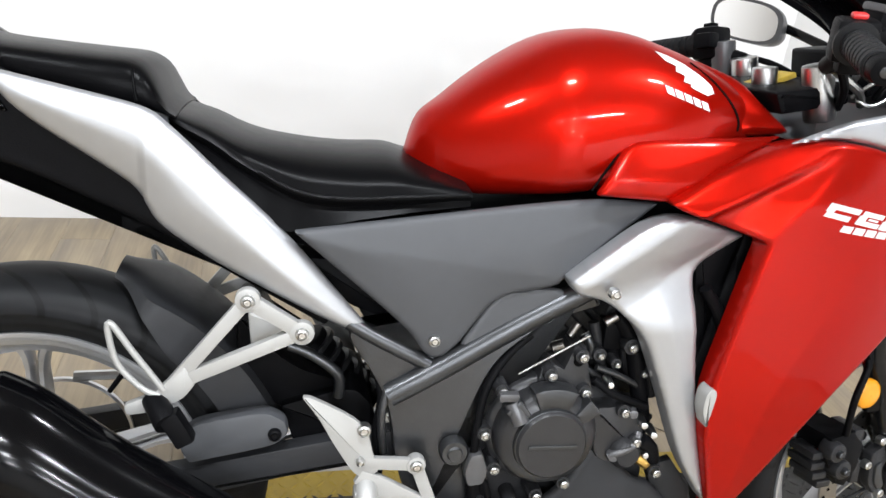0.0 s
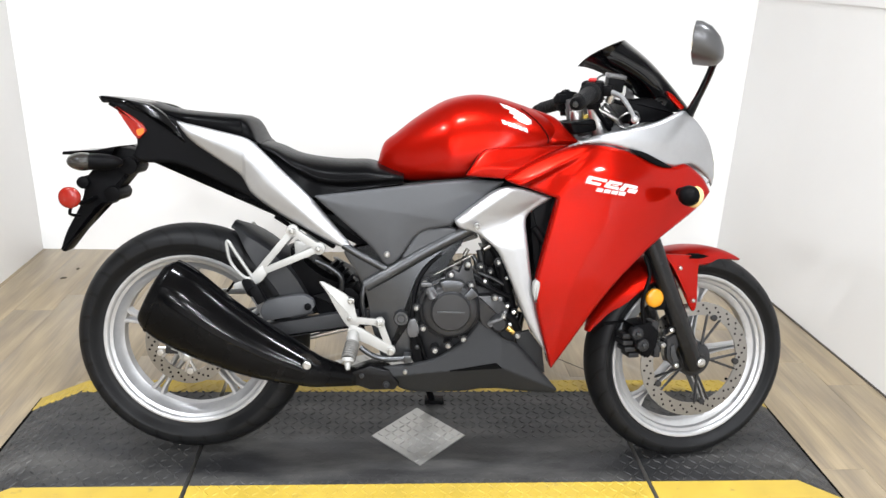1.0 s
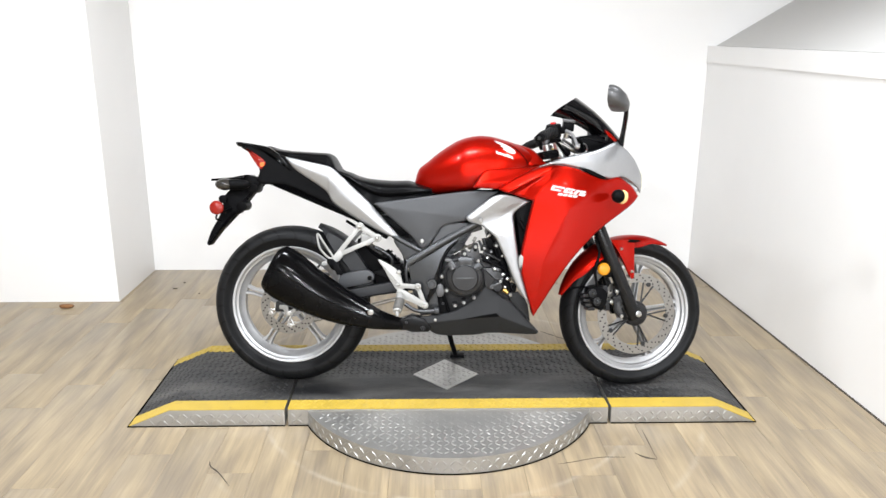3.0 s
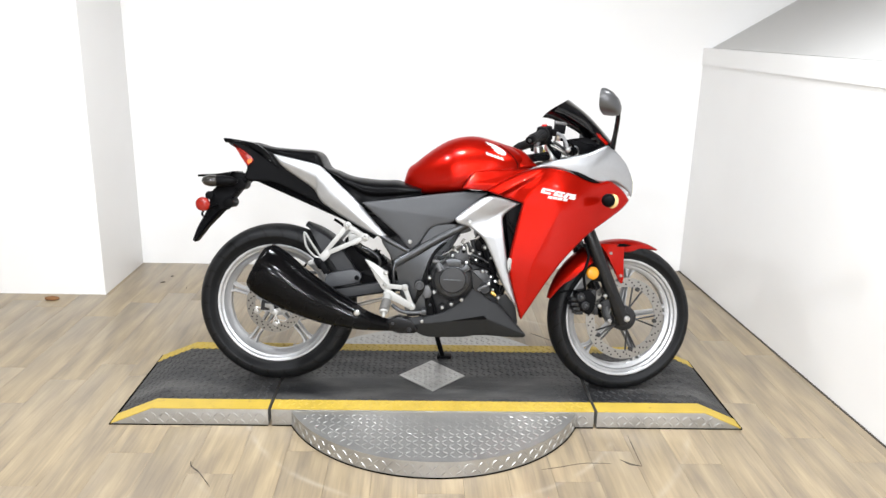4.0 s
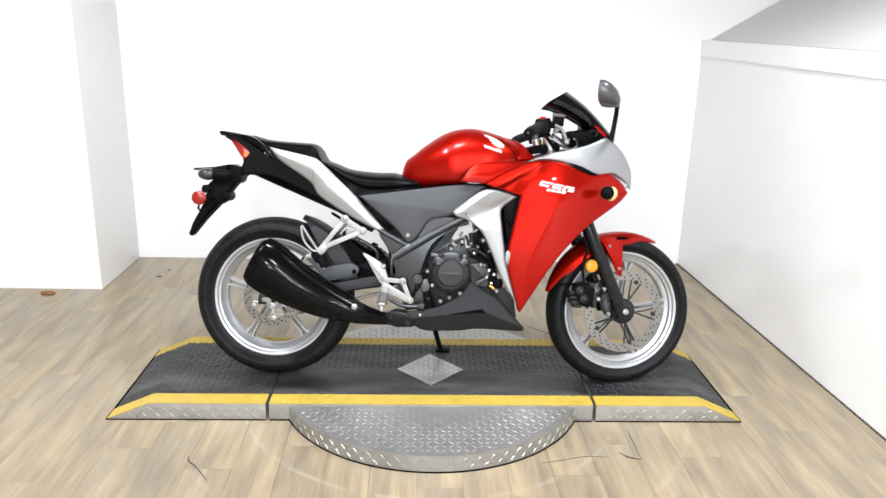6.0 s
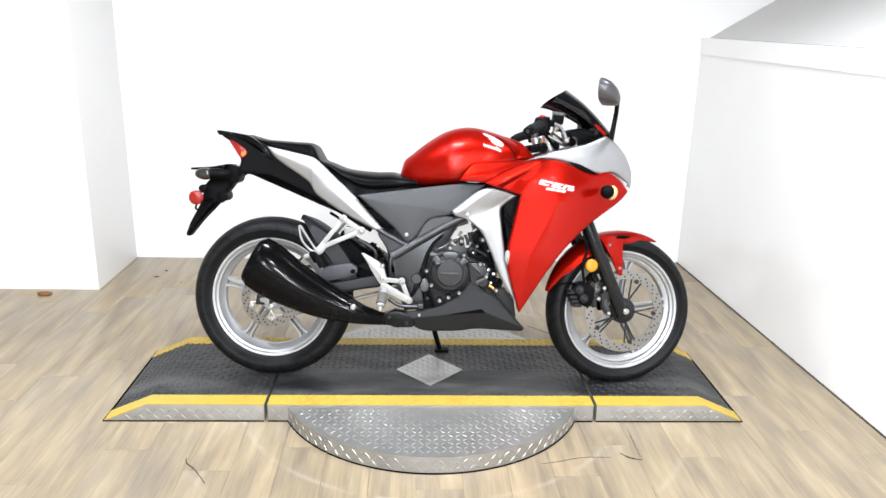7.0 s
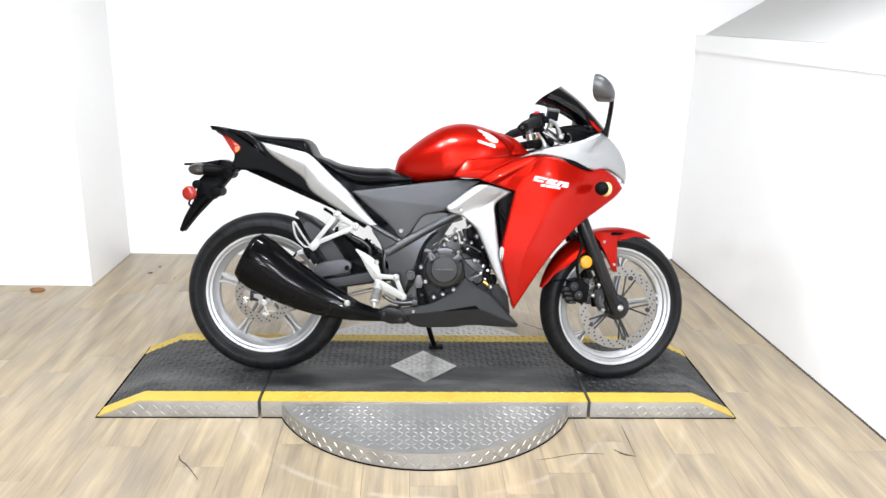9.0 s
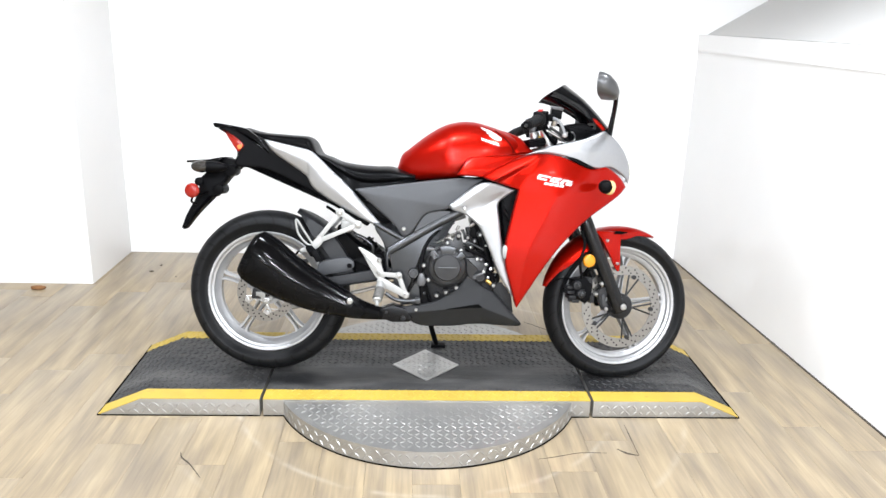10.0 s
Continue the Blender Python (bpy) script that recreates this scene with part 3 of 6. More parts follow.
def wheel(name, m, R, width, rim_w, label, phase, slim=1.0):
    w = part(name, lathe(bmesh.new(), [(0.052, -0.03), (0.052, 0.03), (0.016, 0.03), (0.016, -0.03)], 40), M_ALLOY, bike, label, m)
    h = width / 2
    q, k = rim_w / 2, 0.2315
    t = R - k
    prof = [(k - 0.004, -q + 0.004), (k + 0.001, -q - 0.003), (k + t * 0.16, -q - 0.3 * (h - q)), (k + t * 0.36, -h * 0.97), (k + t * 0.46, -h), (k + t * 0.62, -h * 0.95), (k + t * 0.80, -h * 0.76), (k + t * 0.94, -h * 0.42), (R, 0)]
    prof = prof + [(r, -y) for r, y in prof[-2::-1]]
    p3 = [(v[0], v[1]) for v in spline([(r, y, 0) for r, y in prof], 4)]
    part("tyre", lathe(bmesh.new(), p3, 144), M_TREAD, w, "black road tyre with a matt sidewall")
    half = [(k + 0.001, q + 0.002), (k, q + 0.006), (k - 0.005, q + 0.0065), (k - 0.011, q + 0.003), (k - 0.013, q - 0.002), (k - 0.021, q - 0.006), (k - 0.024, q - 0.015), (k - 0.034, 0.018), (k - 0.041, 0.013)]
    outer = [(k - 0.022, 0.0), (k - 0.020, q - 0.016), (k - 0.006, q - 0.008)]
    rp = [(r, y) for r, y in outer] + half + [(k - 0.041, -0.013)] + [(r, -y) for r, y in half[-2::-1]] + [(r, -y) for r, y in outer[:0:-1]]
    part("rim", lathe(bmesh.new(), rp, 144), M_ALLOY, w, "silver cast alloy rim")
    for i in range(5):
        a = phase + i * 2 * math.pi / 5
        b = bmesh.new()
        for s in (-1, 1):
            ring = []
            for r, off, half, th in ((0.040, 0.014, 0.0075, 0.022), (0.10, 0.0095, 0.0060, 0.017), (0.160, 0.0085, 0.0055, 0.014), (0.180, 0.0110, 0.0070, 0.014), (0.197, 0.0180, 0.0095, 0.015)):
                ring.append([(r, -th, s * off - half * 0.5), (r, -th * 0.6, s * off - half), (r, th * 0.6, s * off - half), (r, th, s * off - half * 0.5), (r, th, s * off + half * 0.5), (r, th * 0.6, s * off + half), (r, -th * 0.6, s * off + half), (r, -th, s * off + half * 0.5)])
            loft(b, [[Vector((p[0], p[1], p[2] * (slim if p[0] < 0.17 else 1.0))) for p in g] for g in ring])
        bmesh.ops.transform(b, matrix=Matrix.Rotation(a, 4, "Y"), verts=b.verts)
        part("spoke", b, M_ALLOY, w)
    b = bmesh.new()
    a = phase + 0.65
    d = Vector((math.cos(a), 0, -math.sin(a)))
    cyl(b, d * 0.155 + Vector((0, -0.01, 0)), d * 0.192, 0.0035, 0.0045, 10)
    part("valve", b, M_BLACK, w)
    return w


def rotor(w, r0, r1, y, holes, phase):
    d = part("brake_disc", lathe(bmesh.new(), [(r0, y - 0.002), (r1, y - 0.002), (r1, y + 0.002), (r0, y + 0.002)], 96), M_BLADE, w, "drilled steel brake disc")
    b = bmesh.new()
    for i in range(holes):
        a = 2 * math.pi * i / holes
        r = r0 + (r1 - r0) * (0.28, 0.52, 0.76)[i % 3]
        c = Vector((r * math.cos(a), y, r * math.sin(a)))
        cyl(b, c - Vector((0, 0.0024, 0)), c + Vector((0, 0.0024, 0)), 0.0031, seg=10)
    tagged(part("drilling", b, M_DARK, d), kind="stuff")
    for i in range(5):
        b = bmesh.new()
        a = -phase - 2 * math.pi * i / 5
        for da in (-0.17, 0.17):
            tube(b, [(0.045 * math.cos(a), y, 0.045 * math.sin(a)), (r0 * 1.03 * math.cos(a + da), y, r0 * 1.03 * math.sin(a + da))], 0.0036, 8, 2)
        c = Vector((r0 * math.cos(a), y, r0 * math.sin(a)))
        cyl(b, c - Vector((0, 0.006, 0)), c + Vector((0, 0.004, 0)), 0.009, seg=14, bevel=0.001)
        part("disc_carrier", b, M_COVER if r1 > 0.12 else M_STEEL, d)
    return d


rear = wheel("rear_wheel", pose(*RW, 0, 0, -2.5), 0.311, 0.136, 0.088, "rear wheel with five split spokes", -1.606)
rotor(rear, 0.078, 0.112, -0.068, 60, 0.25)
front = wheel("front_wheel", pose(*FW, -1.9, 0, 10.0), 0.293, 0.110, 0.070, "front wheel with five split spokes, steered slightly", -0.122, 0.62)
rotor(front, 0.124, 0.160, -0.062, 72, 0.087)
b = bmesh.new()
lathe(b, [(0.0005, -0.070), (0.030, -0.070), (0.044, -0.064), (0.050, -0.056), (0.050, -0.03), (0.0005, -0.03)], 40, False)
part("hub_cover", b, M_ENGINE, front, "black hub centre")


def both(name, pts, side, mat, label="", **k):
    part(name, panel(pts, side, **k), mat, bike, label)
    part(name, panel(pts, side, flip=True, **k), mat, bike, label)


# fuel tank: cross-sections along the bike
TANK_TOP = [(-0.197, 0.799), (-0.182, 0.847), (-0.151, 0.874), (-0.106, 0.911), (-0.056, 0.945), (-0.011, 0.967), (0.045, 0.979), (0.096, 0.977), (0.148, 0.964), (0.20, 0.947), (0.255, 0.922)]
TANK_TOP = [(p.x, p.y) for p in spline([(x, z, 0) for x, z in TANK_TOP], 8)]
TANK_LOW = [(-0.197, 0.758), (-0.108, 0.752), (0.026, 0.765), (0.12, 0.79), (0.255, 0.82)]


def along(table, x):
    return float(np.interp(x, [a for a, _ in table], [c for _, c in table]))


def tank_half(x):
    return 0.152 * min(1, max(0.03, (x + 0.2005) / 0.19)) ** 0.5 * (1 - 0.30 * max(0, (x - 0.10) / 0.16) ** 2)


def tank_surface(x, z):
    top, low = along(TANK_TOP, x), along(TANK_LOW, x)
    zc = low + (top - low) * 0.30
    sn = min(0.999, max(0.0, (z - zc) / (top - zc)) ** (1 / 0.88))
    return -tank_half(x) * (1 - sn * sn) ** 0.37


b = bmesh.new()
rings = []
for i in range(41):
    t = i / 40
    x = -0.197 + 0.452 * (1 - math.cos(math.pi * t)) / 2
    top, low = along(TANK_TOP, x), along(TANK_LOW, x)
    half = tank_half(x)
    ring = []
    for j in range(48):
        a = 2 * math.pi * j / 48
        sn, c = math.sin(a), math.cos(a)
        zc = low + (top - low) * 0.30
        if sn >= 0:
            y, z = math.copysign(abs(c) ** 0.74, c), zc + sn ** 0.88 * (top - zc)
        else:
            y, z = math.copysign(abs(c) ** 0.30, c) * (1 + 0.06 * sn), zc - abs(sn) ** 0.7 * (zc - low)
        ring.append(Vector((x, half * y, z)))
    rings.append(ring)
loft(b, rings)
tank = part("fuel_tank", b, M_RED, bike, "glossy candy red fuel tank")
both("tank_shroud", [(0.157, 0.953), (0.217, 0.900), (0.236, 0.866), (0.234, 0.852), (0.29, 0.857), (0.318, 0.862), (0.290, 0.890), (0.262, 0.925), (0.20, 0.948)], lambda u, w: -0.118 + 0.9 * max(0, w - 0.87), M_RED, "red shroud ahead of the tank", depth=0.012, roll=0.02)
both("tank_cover", [(0.024, 0.778), (0.06, 0.836), (0.083, 0.85), (0.229, 0.856), (0.283, 0.861), (0.185, 0.812), (0.124, 0.772), (0.089, 0.775)], lambda u, w: -0.176 + 0.45 * max(0, w - 0.80), M_RED, "red lower tank cover", crown=0.006, reach=0.04)


def eased(x, k):
    """Nothing below zero and x above it, with a small round between."""
    return 0.5 * (x + math.sqrt(x * x + k * k))


def smooth_step(x):
    x = min(1.0, max(0.0, x))
    return x * x * (3 - 2 * x)


def fairing_side(u, w):
    v = -(0.215 - 1.1 * max(0, u - 0.35) ** 2 - 0.35 * max(0, 0.55 - w) ** 2 - 0.8 * max(0, w - 0.75) ** 2)
    # a rolled upper band above a crease, and a hollow facet below it, behind the main face
    da = ((w - 0.729) * 0.044 - (u - 0.244) * 0.062) / 0.076
    db = ((u - 0.148) * 0.068 - (w - 0.757) * 0.126) / 0.143
    up = eased(-db, 0.011)
    v += 0.75 * (up - eased(up - 0.04, 0.01)) * smooth_step((0.38 - u) / 0.10)
    deep = 0.6 * eased(da, 0.007)
    return v + (deep - eased(deep - 0.026, 0.006)) * smooth_step((db + 0.004) / 0.020)


def cowl_side(u, w):
    return -(0.195 - 2.2 * max(0, u - 0.3) ** 3 - 1.5 * max(0, w - 0.86) ** 2)


FAIRING = [(0.118, 0.775), (0.178, 0.815), (0.266, 0.855), (0.323, 0.865), (0.375, 0.86), (0.417, 0.85), (0.48, 0.822), (0.535, 0.812), (0.576, 0.824), (0.633, 0.787), (0.663, 0.749), (0.632, 0.715), (0.502, 0.63), (0.404, 0.529), (0.345, 0.444), (0.257, 0.294), (0.197, 0.493), (0.233, 0.666), (0.248, 0.732), (0.132, 0.767)]
both("side_fairing", FAIRING, fairing_side, M_RED, "red side fairing panel", crown=0.012, reach=0.08, thick=0.030)
for s in (True, False):
    part("fairing_liner", panel(FAIRING, lambda u, w: -0.165 + 0.9 * max(0, u - 0.35) ** 2 + 0.35 * max(0, 0.55 - w) ** 2, thick=0.003, flip=s, cell=0.02), M_BLACK, bike, "black inner fairing liner")
COWL = [(0.267, 0.857), (0.325, 0.867), (0.38, 0.862), (0.423, 0.852), (0.491, 0.823), (0.55, 0.812), (0.594, 0.824), (0.659, 0.785), (0.676, 0.758), (0.685, 0.792), (0.672, 0.842), (0.648, 0.885), (0.606, 0.927), (0.567, 0.954), (0.541, 0.945), (0.485, 0.92), (0.401, 0.9), (0.341, 0.888)]
both("nose_cowl", COWL, cowl_side, M_SILVER, "silver nose cowl", crown=0.006, reach=0.05)
WEDGE = [(-0.001, 0.668), (0.119, 0.764), (0.246, 0.73), (0.19, 0.693), (0.177, 0.673), (0.185, 0.605), (0.204, 0.484), (0.246, 0.33), (0.195, 0.403), (0.147, 0.518), (0.111, 0.596), (0.057, 0.64), (0.011, 0.65)]


def wedge_side(u, w):
    d = ((u - 0.074) * 0.062 - (w - 0.700) * 0.086) / 0.106
    fade = min(1.0, max(0.0, (w - 0.60) / 0.09))
    return -0.19 + 0.40 * min(0.06, max(0.0, d)) * fade * fade * (3 - 2 * fade)


both("silver_side_panel", WEDGE, wedge_side, M_SILVER, "silver angular side panel", crown=0.005, reach=0.03, thick=0.030)
b = bmesh.new()
slab(b, [(0.197, 0.497), (0.198, 0.522), (0.206, 0.532), (0.216, 0.524), (0.207, 0.470)], -0.2165, -0.190, 0.003)
part("fairing_tab", b, M_CREAM, bike, "pale tab where the panels meet")
SIDE = [(-0.348, 0.718), (0.02, 0.768), (0.126, 0.765), (0.001, 0.663), (-0.004, 0.652), (-0.088, 0.636), (-0.129, 0.57), (-0.15, 0.548), (-0.171, 0.547), (-0.2, 0.59)]


def cover_side(u, w):
    """Leans in above and below a crease that runs back to front."""
    crease = 0.705 - 0.14 * (u + 0.30)
    return -0.158 + 0.10 * max(0.0, w - crease) + 0.055 * max(0.0, crease - w)


both("side_cover", SIDE, cover_side, M_GREY, "dark grey moulded side cover", crown=0.006, reach=0.03)
TAIL = [(-0.683, 0.891), (-0.532, 0.86), (-0.506, 0.851), (-0.474, 0.822), (-0.435, 0.784), (-0.357, 0.713), (-0.25, 0.588), (-0.283, 0.587), (-0.43, 0.665), (-0.505, 0.716), (-0.524, 0.755), (-0.54, 0.771), (-0.649, 0.843)]
TAIL_EDGE = [(-0.69, 0.893), (-0.58, 0.872), (-0.514, 0.849), (-0.457, 0.792), (-0.35, 0.682), (-0.25, 0.588)]


def tail_side(u, w):
    """Bevelled in above a crease near the upper edge, leaning in below it."""
    d = (along(TAIL_EDGE, u) - w) * (0.98 if u < -0.52 else 0.72)
    return -0.146 + 0.16 * max(0.0, 0.018 - d) + 0.13 * max(0.0, d - 0.024)


both("tail_panel", TAIL, tail_side, M_SILVER, "silver tail side panel", crown=0.008, reach=0.03)
TAILB = [(-0.86, 0.935), (-0.78, 0.923), (-0.69, 0.895), (-0.60, 0.85), (-0.45, 0.75), (-0.29, 0.60), (-0.303, 0.577), (-0.442, 0.659), (-0.515, 0.706), (-0.687, 0.787), (-0.779, 0.785), (-0.80, 0.80), (-0.783, 0.842), (-0.832, 0.919)]
both("tail_cowl", TAILB, lambda u, w: -0.112, M_BLACK, "black plastic tail cowl")
b = bmesh.new()
slab(b, TAILB, -0.100, 0.100, 0.01)
part("tail_core", b, M_BLACK, bike, "black under-seat tail section")


def bolt(u, v, w, r=0.008, mat=M_CHROME, parent=bike, out=-1, h=0.006):
    """A round-headed bolt with a socket, facing sideways."""
    b = bmesh.new()
    lathe(b, [(0.0005, out * h), (r * 0.45, out * h), (r * 0.5, out * h * 0.6), (r * 0.62, out * h), (r * 0.9, out * h * 0.8), (r, out * h * 0.2), (r, -out * h), (0.0005, -out * h)], 18, False)
    return part("bolt", b, mat, parent, "", pose(u, v, w))


def blob(bm, c, r, m=None, n=2):
    """An ellipsoid."""
    mat = Matrix.Translation(c) @ (m or Matrix()) @ Matrix.Diagonal((*r, 1))
    bmesh.ops.create_icosphere(bm, subdivisions=n + 1, radius=1, matrix=mat)
    return bm


def seat_ring(x, top, ridge_y, ridge_z, low_y, low_z, n=9):
    """A cross-section with a crowned top, a moulded ridge along its edge and a skirt below it."""
    half = []
    for k in range(n + 1):
        a = math.pi / 2 * k / n
        half.append((ridge_y * math.sin(a) ** 0.9, ridge_z + (top - ridge_z) * math.cos(a) ** 0.8))
    drop = ridge_z - low_z
    half += [(ridge_y + 0.003, ridge_z - min(0.004, drop * 0.2)), (ridge_y + 0.001, ridge_z - min(0.008, drop * 0.4)), (ridge_y - 0.007, ridge_z - min(0.014, drop * 0.6)), (low_y, low_z), (low_y - 0.02, low_z - 0.004)]
    return [Vector((x, y, z)) for y, z in half] + [Vector((x, -y, z)) for y, z in half[:0:-1]]


def curve(table, n=6):
    return [(p.x, p.y) for p in spline([(x, z, 0) for x, z in table], n)]


TOPS = curve([(-0.496, 0.846), (-0.454, 0.834), (-0.426, 0.822), (-0.391, 0.812), (-0.334, 0.805), (-0.277, 0.802), (-0.226, 0.803), (-0.200, 0.797), (-0.16, 0.785), (-0.128, 0.775)])
RZ = curve([(-0.496, 0.838), (-0.451, 0.820), (-0.419, 0.800), (-0.376, 0.777), (-0.344, 0.763), (-0.302, 0.757), (-0.249, 0.759), (-0.186, 0.766), (-0.149, 0.770), (-0.128, 0.768)])
RY = [(-0.496, 0.092), (-0.45, 0.103), (-0.40, 0.118), (-0.34, 0.131), (-0.25, 0.137), (-0.18, 0.142), (-0.128, 0.143)]
BZ = [(-0.496, 0.830), (-0.47, 0.806), (-0.417, 0.765), (-0.369, 0.722), (-0.356, 0.712), (-0.321, 0.718), (-0.269, 0.730), (-0.206, 0.741), (-0.128, 0.752)]
BY = [(-0.496, 0.095), (-0.45, 0.115), (-0.40, 0.132), (-0.34, 0.139), (-0.128, 0.139)]
xs = [-0.496 + 0.368 * i / 44 for i in range(45)]
seat = part("rider_seat", loft(bmesh.new(), [seat_ring(x, along(TOPS, x), along(RY, x), along(RZ, x), along(BY, x), along(BZ, x)) for x in xs]), M_VINYL, bike, "black vinyl rider seat with a moulded edge")
for s in (-1, 1):
    b = bmesh.new()
    tube(b, [(x, s * (along(RY, x) + 0.001), along(RZ, x) - 0.002) for x in (-0.39, -0.345, -0.29, -0.22, -0.132)], 0.0032, 8)
    part("seat_piping", b, M_VINYL, seat)
PTOP = curve([(-0.790, 0.918), (-0.781, 0.930), (-0.768, 0.935), (-0.734, 0.925), (-0.695, 0.918), (-0.64, 0.914), (-0.584, 0.911), (-0.545, 0.909), (-0.529, 0.905), (-0.516, 0.895), (-0.506, 0.877), (-0.494, 0.852), (-0.487, 0.846)])
PLOW = [(-0.790, 0.912), (-0.727, 0.896), (-0.696, 0.882), (-0.644, 0.870), (-0.592, 0.860), (-0.55, 0.850), (-0.487, 0.838)]
PWID = [(-0.790, 0.050), (-0.775, 0.068), (-0.74, 0.080), (-0.66, 0.096), (-0.56, 0.110), (-0.52, 0.113), (-0.487, 0.104)]
rings = []
for i in range(49):
    x = -0.790 + 0.303 * i / 48
    top, low, wide = along(PTOP, x), along(PLOW, x), along(PWID, x)
    ring = []
    for j in range(40):
        a = 2 * math.pi * j / 40
        c, sn = math.cos(a), math.sin(a)
        y = math.copysign(abs(c) ** 0.34, c)
        z = math.copysign(abs(sn) ** 0.34, sn)
        lean = 1 - 0.10 * max(0, z)
        ring.append(Vector((x, wide * y * lean, (top + low) / 2 + (top - low) / 2 * z - 0.006 * y * y * max(0, z))))
    rings.append(ring)
pad = part("pillion_seat", loft(bmesh.new(), rings), M_VINYL, bike, "black vinyl pillion seat pad")
for s in (-1, 1):
    b = bmesh.new()
    tube(b, [(-0.532, s * 0.1085, 0.893), (-0.531, s * 0.1115, 0.880), (-0.528, s * 0.1135, 0.858)], 0.0018, 8, 4)
    part("seam", b, M_VINYL, pad)

# tail
b = bmesh.new()
slab(b, [(-0.878, 0.944), (-0.868, 0.947), (-0.800, 0.938), (-0.792, 0.926), (-0.850, 0.932), (-0.868, 0.928)], -0.108, 0.108, 0.003)
for s in (-1, 1):
    slab(b, [(-0.810, 0.939), (-0.752, 0.929), (-0.716, 0.905), (-0.690, 0.880), (-0.664, 0.838), (-0.676, 0.840), (-0.708, 0.874), (-0.756, 0.902), (-0.808, 0.922)], s * 0.116, s * 0.092, 0.004)
part("grab_rail", b, M_GLOSS, bike, "dark grab rail round the tail")
b = bmesh.new()
slab(b, [(-0.836, 0.922), (-0.80, 0.902), (-0.770, 0.880), (-0.760, 0.864), (-0.780, 0.842), (-0.792, 0.852)], -0.119, 0.119, 0.004)
tl = part("tail_lamp", b, M_REDLENS, bike, "red tail lamp lens")
b = bmesh.new()
slab(b, [(-0.785, 0.866), (-0.766, 0.872), (-0.766, 0.858), (-0.780, 0.850)], -0.1205, -0.1185, 0.0)
part("lamp_bulb", b, M_BULB, tl)
b = bmesh.new()
slab(b, [(-0.85, 0.822), (-0.78, 0.805), (-0.815, 0.768), (-0.840, 0.735), (-0.876, 0.700), (-0.880, 0.672), (-0.908, 0.666), (-0.95, 0.612), (-1.005, 0.542), (-1.016, 0.550), (-0.998, 0.600), (-0.962, 0.662), (-0.948, 0.700), (-0.948, 0.730), (-0.930, 0.755), (-0.905, 0.775), (-0.895, 0.806)], -0.050, 0.012, 0.008)
rm = part("rear_mudguard", b, M_BLACK, bike, "black plastic rear mudguard and plate holder")
b = bmesh.new()
slab(b, [(-0.982, 0.798), (-0.980, 0.806), (-0.90, 0.812), (-0.85, 0.822), (-0.86, 0.800), (-0.905, 0.798)], -0.085, 0.085, 0.002, smooth=False)
part("top_plate", b, M_GLOSS, rm)
for u, w, r in ((-0.872, 0.700, 0.020), (-0.828, 0.772, 0.022), (-0.945, 0.727, 0.016)):
    b = bmesh.new()
    cyl(b, (u, -0.062, w), (u, 0.03, w), r, r, 20, 0.004)
    part("mount_boss", b, M_BLACK, rm)
for s in (-1, 1):
    b = bmesh.new()
    cyl(b, (-0.895, s * 0.03, 0.786), (-0.900, s * 0.10, 0.790), 0.011, 0.011, 12)
    blob(b, (-0.880, s * 0.122, 0.785), (0.062, 0.028, 0.021))
    sg = part("rear_indicator", b, M_BLACK, bike, "black rear turn signal")
    b = bmesh.new()
    blob(b, (-0.915, s * 0.125, 0.785), (0.038, 0.030, 0.0225))
    part("lens", b, M_SMOKE, sg, "dark smoky lens")
    b = bmesh.new()
    lathe(b, [(0.0005, s * 0.006), (0.018, s * 0.006), (0.024, s * 0.003), (0.0265, 0), (0.0265, -s * 0.006), (0.0005, -s * 0.006)], 36, False)
    part("rear_reflector", b, M_REDLENS, bike, "round red side reflector", pose(-0.946, s * 0.140, 0.697))
    b = bmesh.new()
    tube(b, [(-0.935, s * 0.128, 0.690), (-0.93, s * 0.10, 0.680), (-0.915, s * 0.04, 0.69)], 0.006, 8)
    part("reflector_bracket", b, M_BLACK, bike)
b = bmesh.new()
tube(b, [(-0.946, -0.132, 0.672), (-0.952, -0.125, 0.655), (-0.945, -0.09, 0.645)], 0.004, 8)
part("bracket_stay", b, M_BLACK, bike)

M_BODY = material("matt_black_metal", (0.0022, 0.0022, 0.0024), 0.27, metal=0.0, var=0.2, scale=20, specular=0.10)
# exhaust: oval sections between an upper and a lower line
CANS = [((-0.700, 0.536), (-0.757, 0.428), 0.030), ((-0.694, 0.547), (-0.762, 0.412), 0.050), ((-0.664, 0.556), (-0.744, 0.384), 0.062), ((-0.620, 0.530), (-0.694, 0.350), 0.066), ((-0.533, 0.458), (-0.600, 0.308), 0.064), ((-0.438, 0.394), (-0.490, 0.272), 0.058), ((-0.355, 0.342), (-0.385, 0.254), 0.048), ((-0.285, 0.302), (-0.295, 0.243), 0.036), ((-0.215, 0.275), (-0.212, 0.235), 0.024), ((-0.15, 0.27), (-0.14, 0.235), 0.02), ((-0.05, 0.265), (-0.05, 0.235), 0.018)]


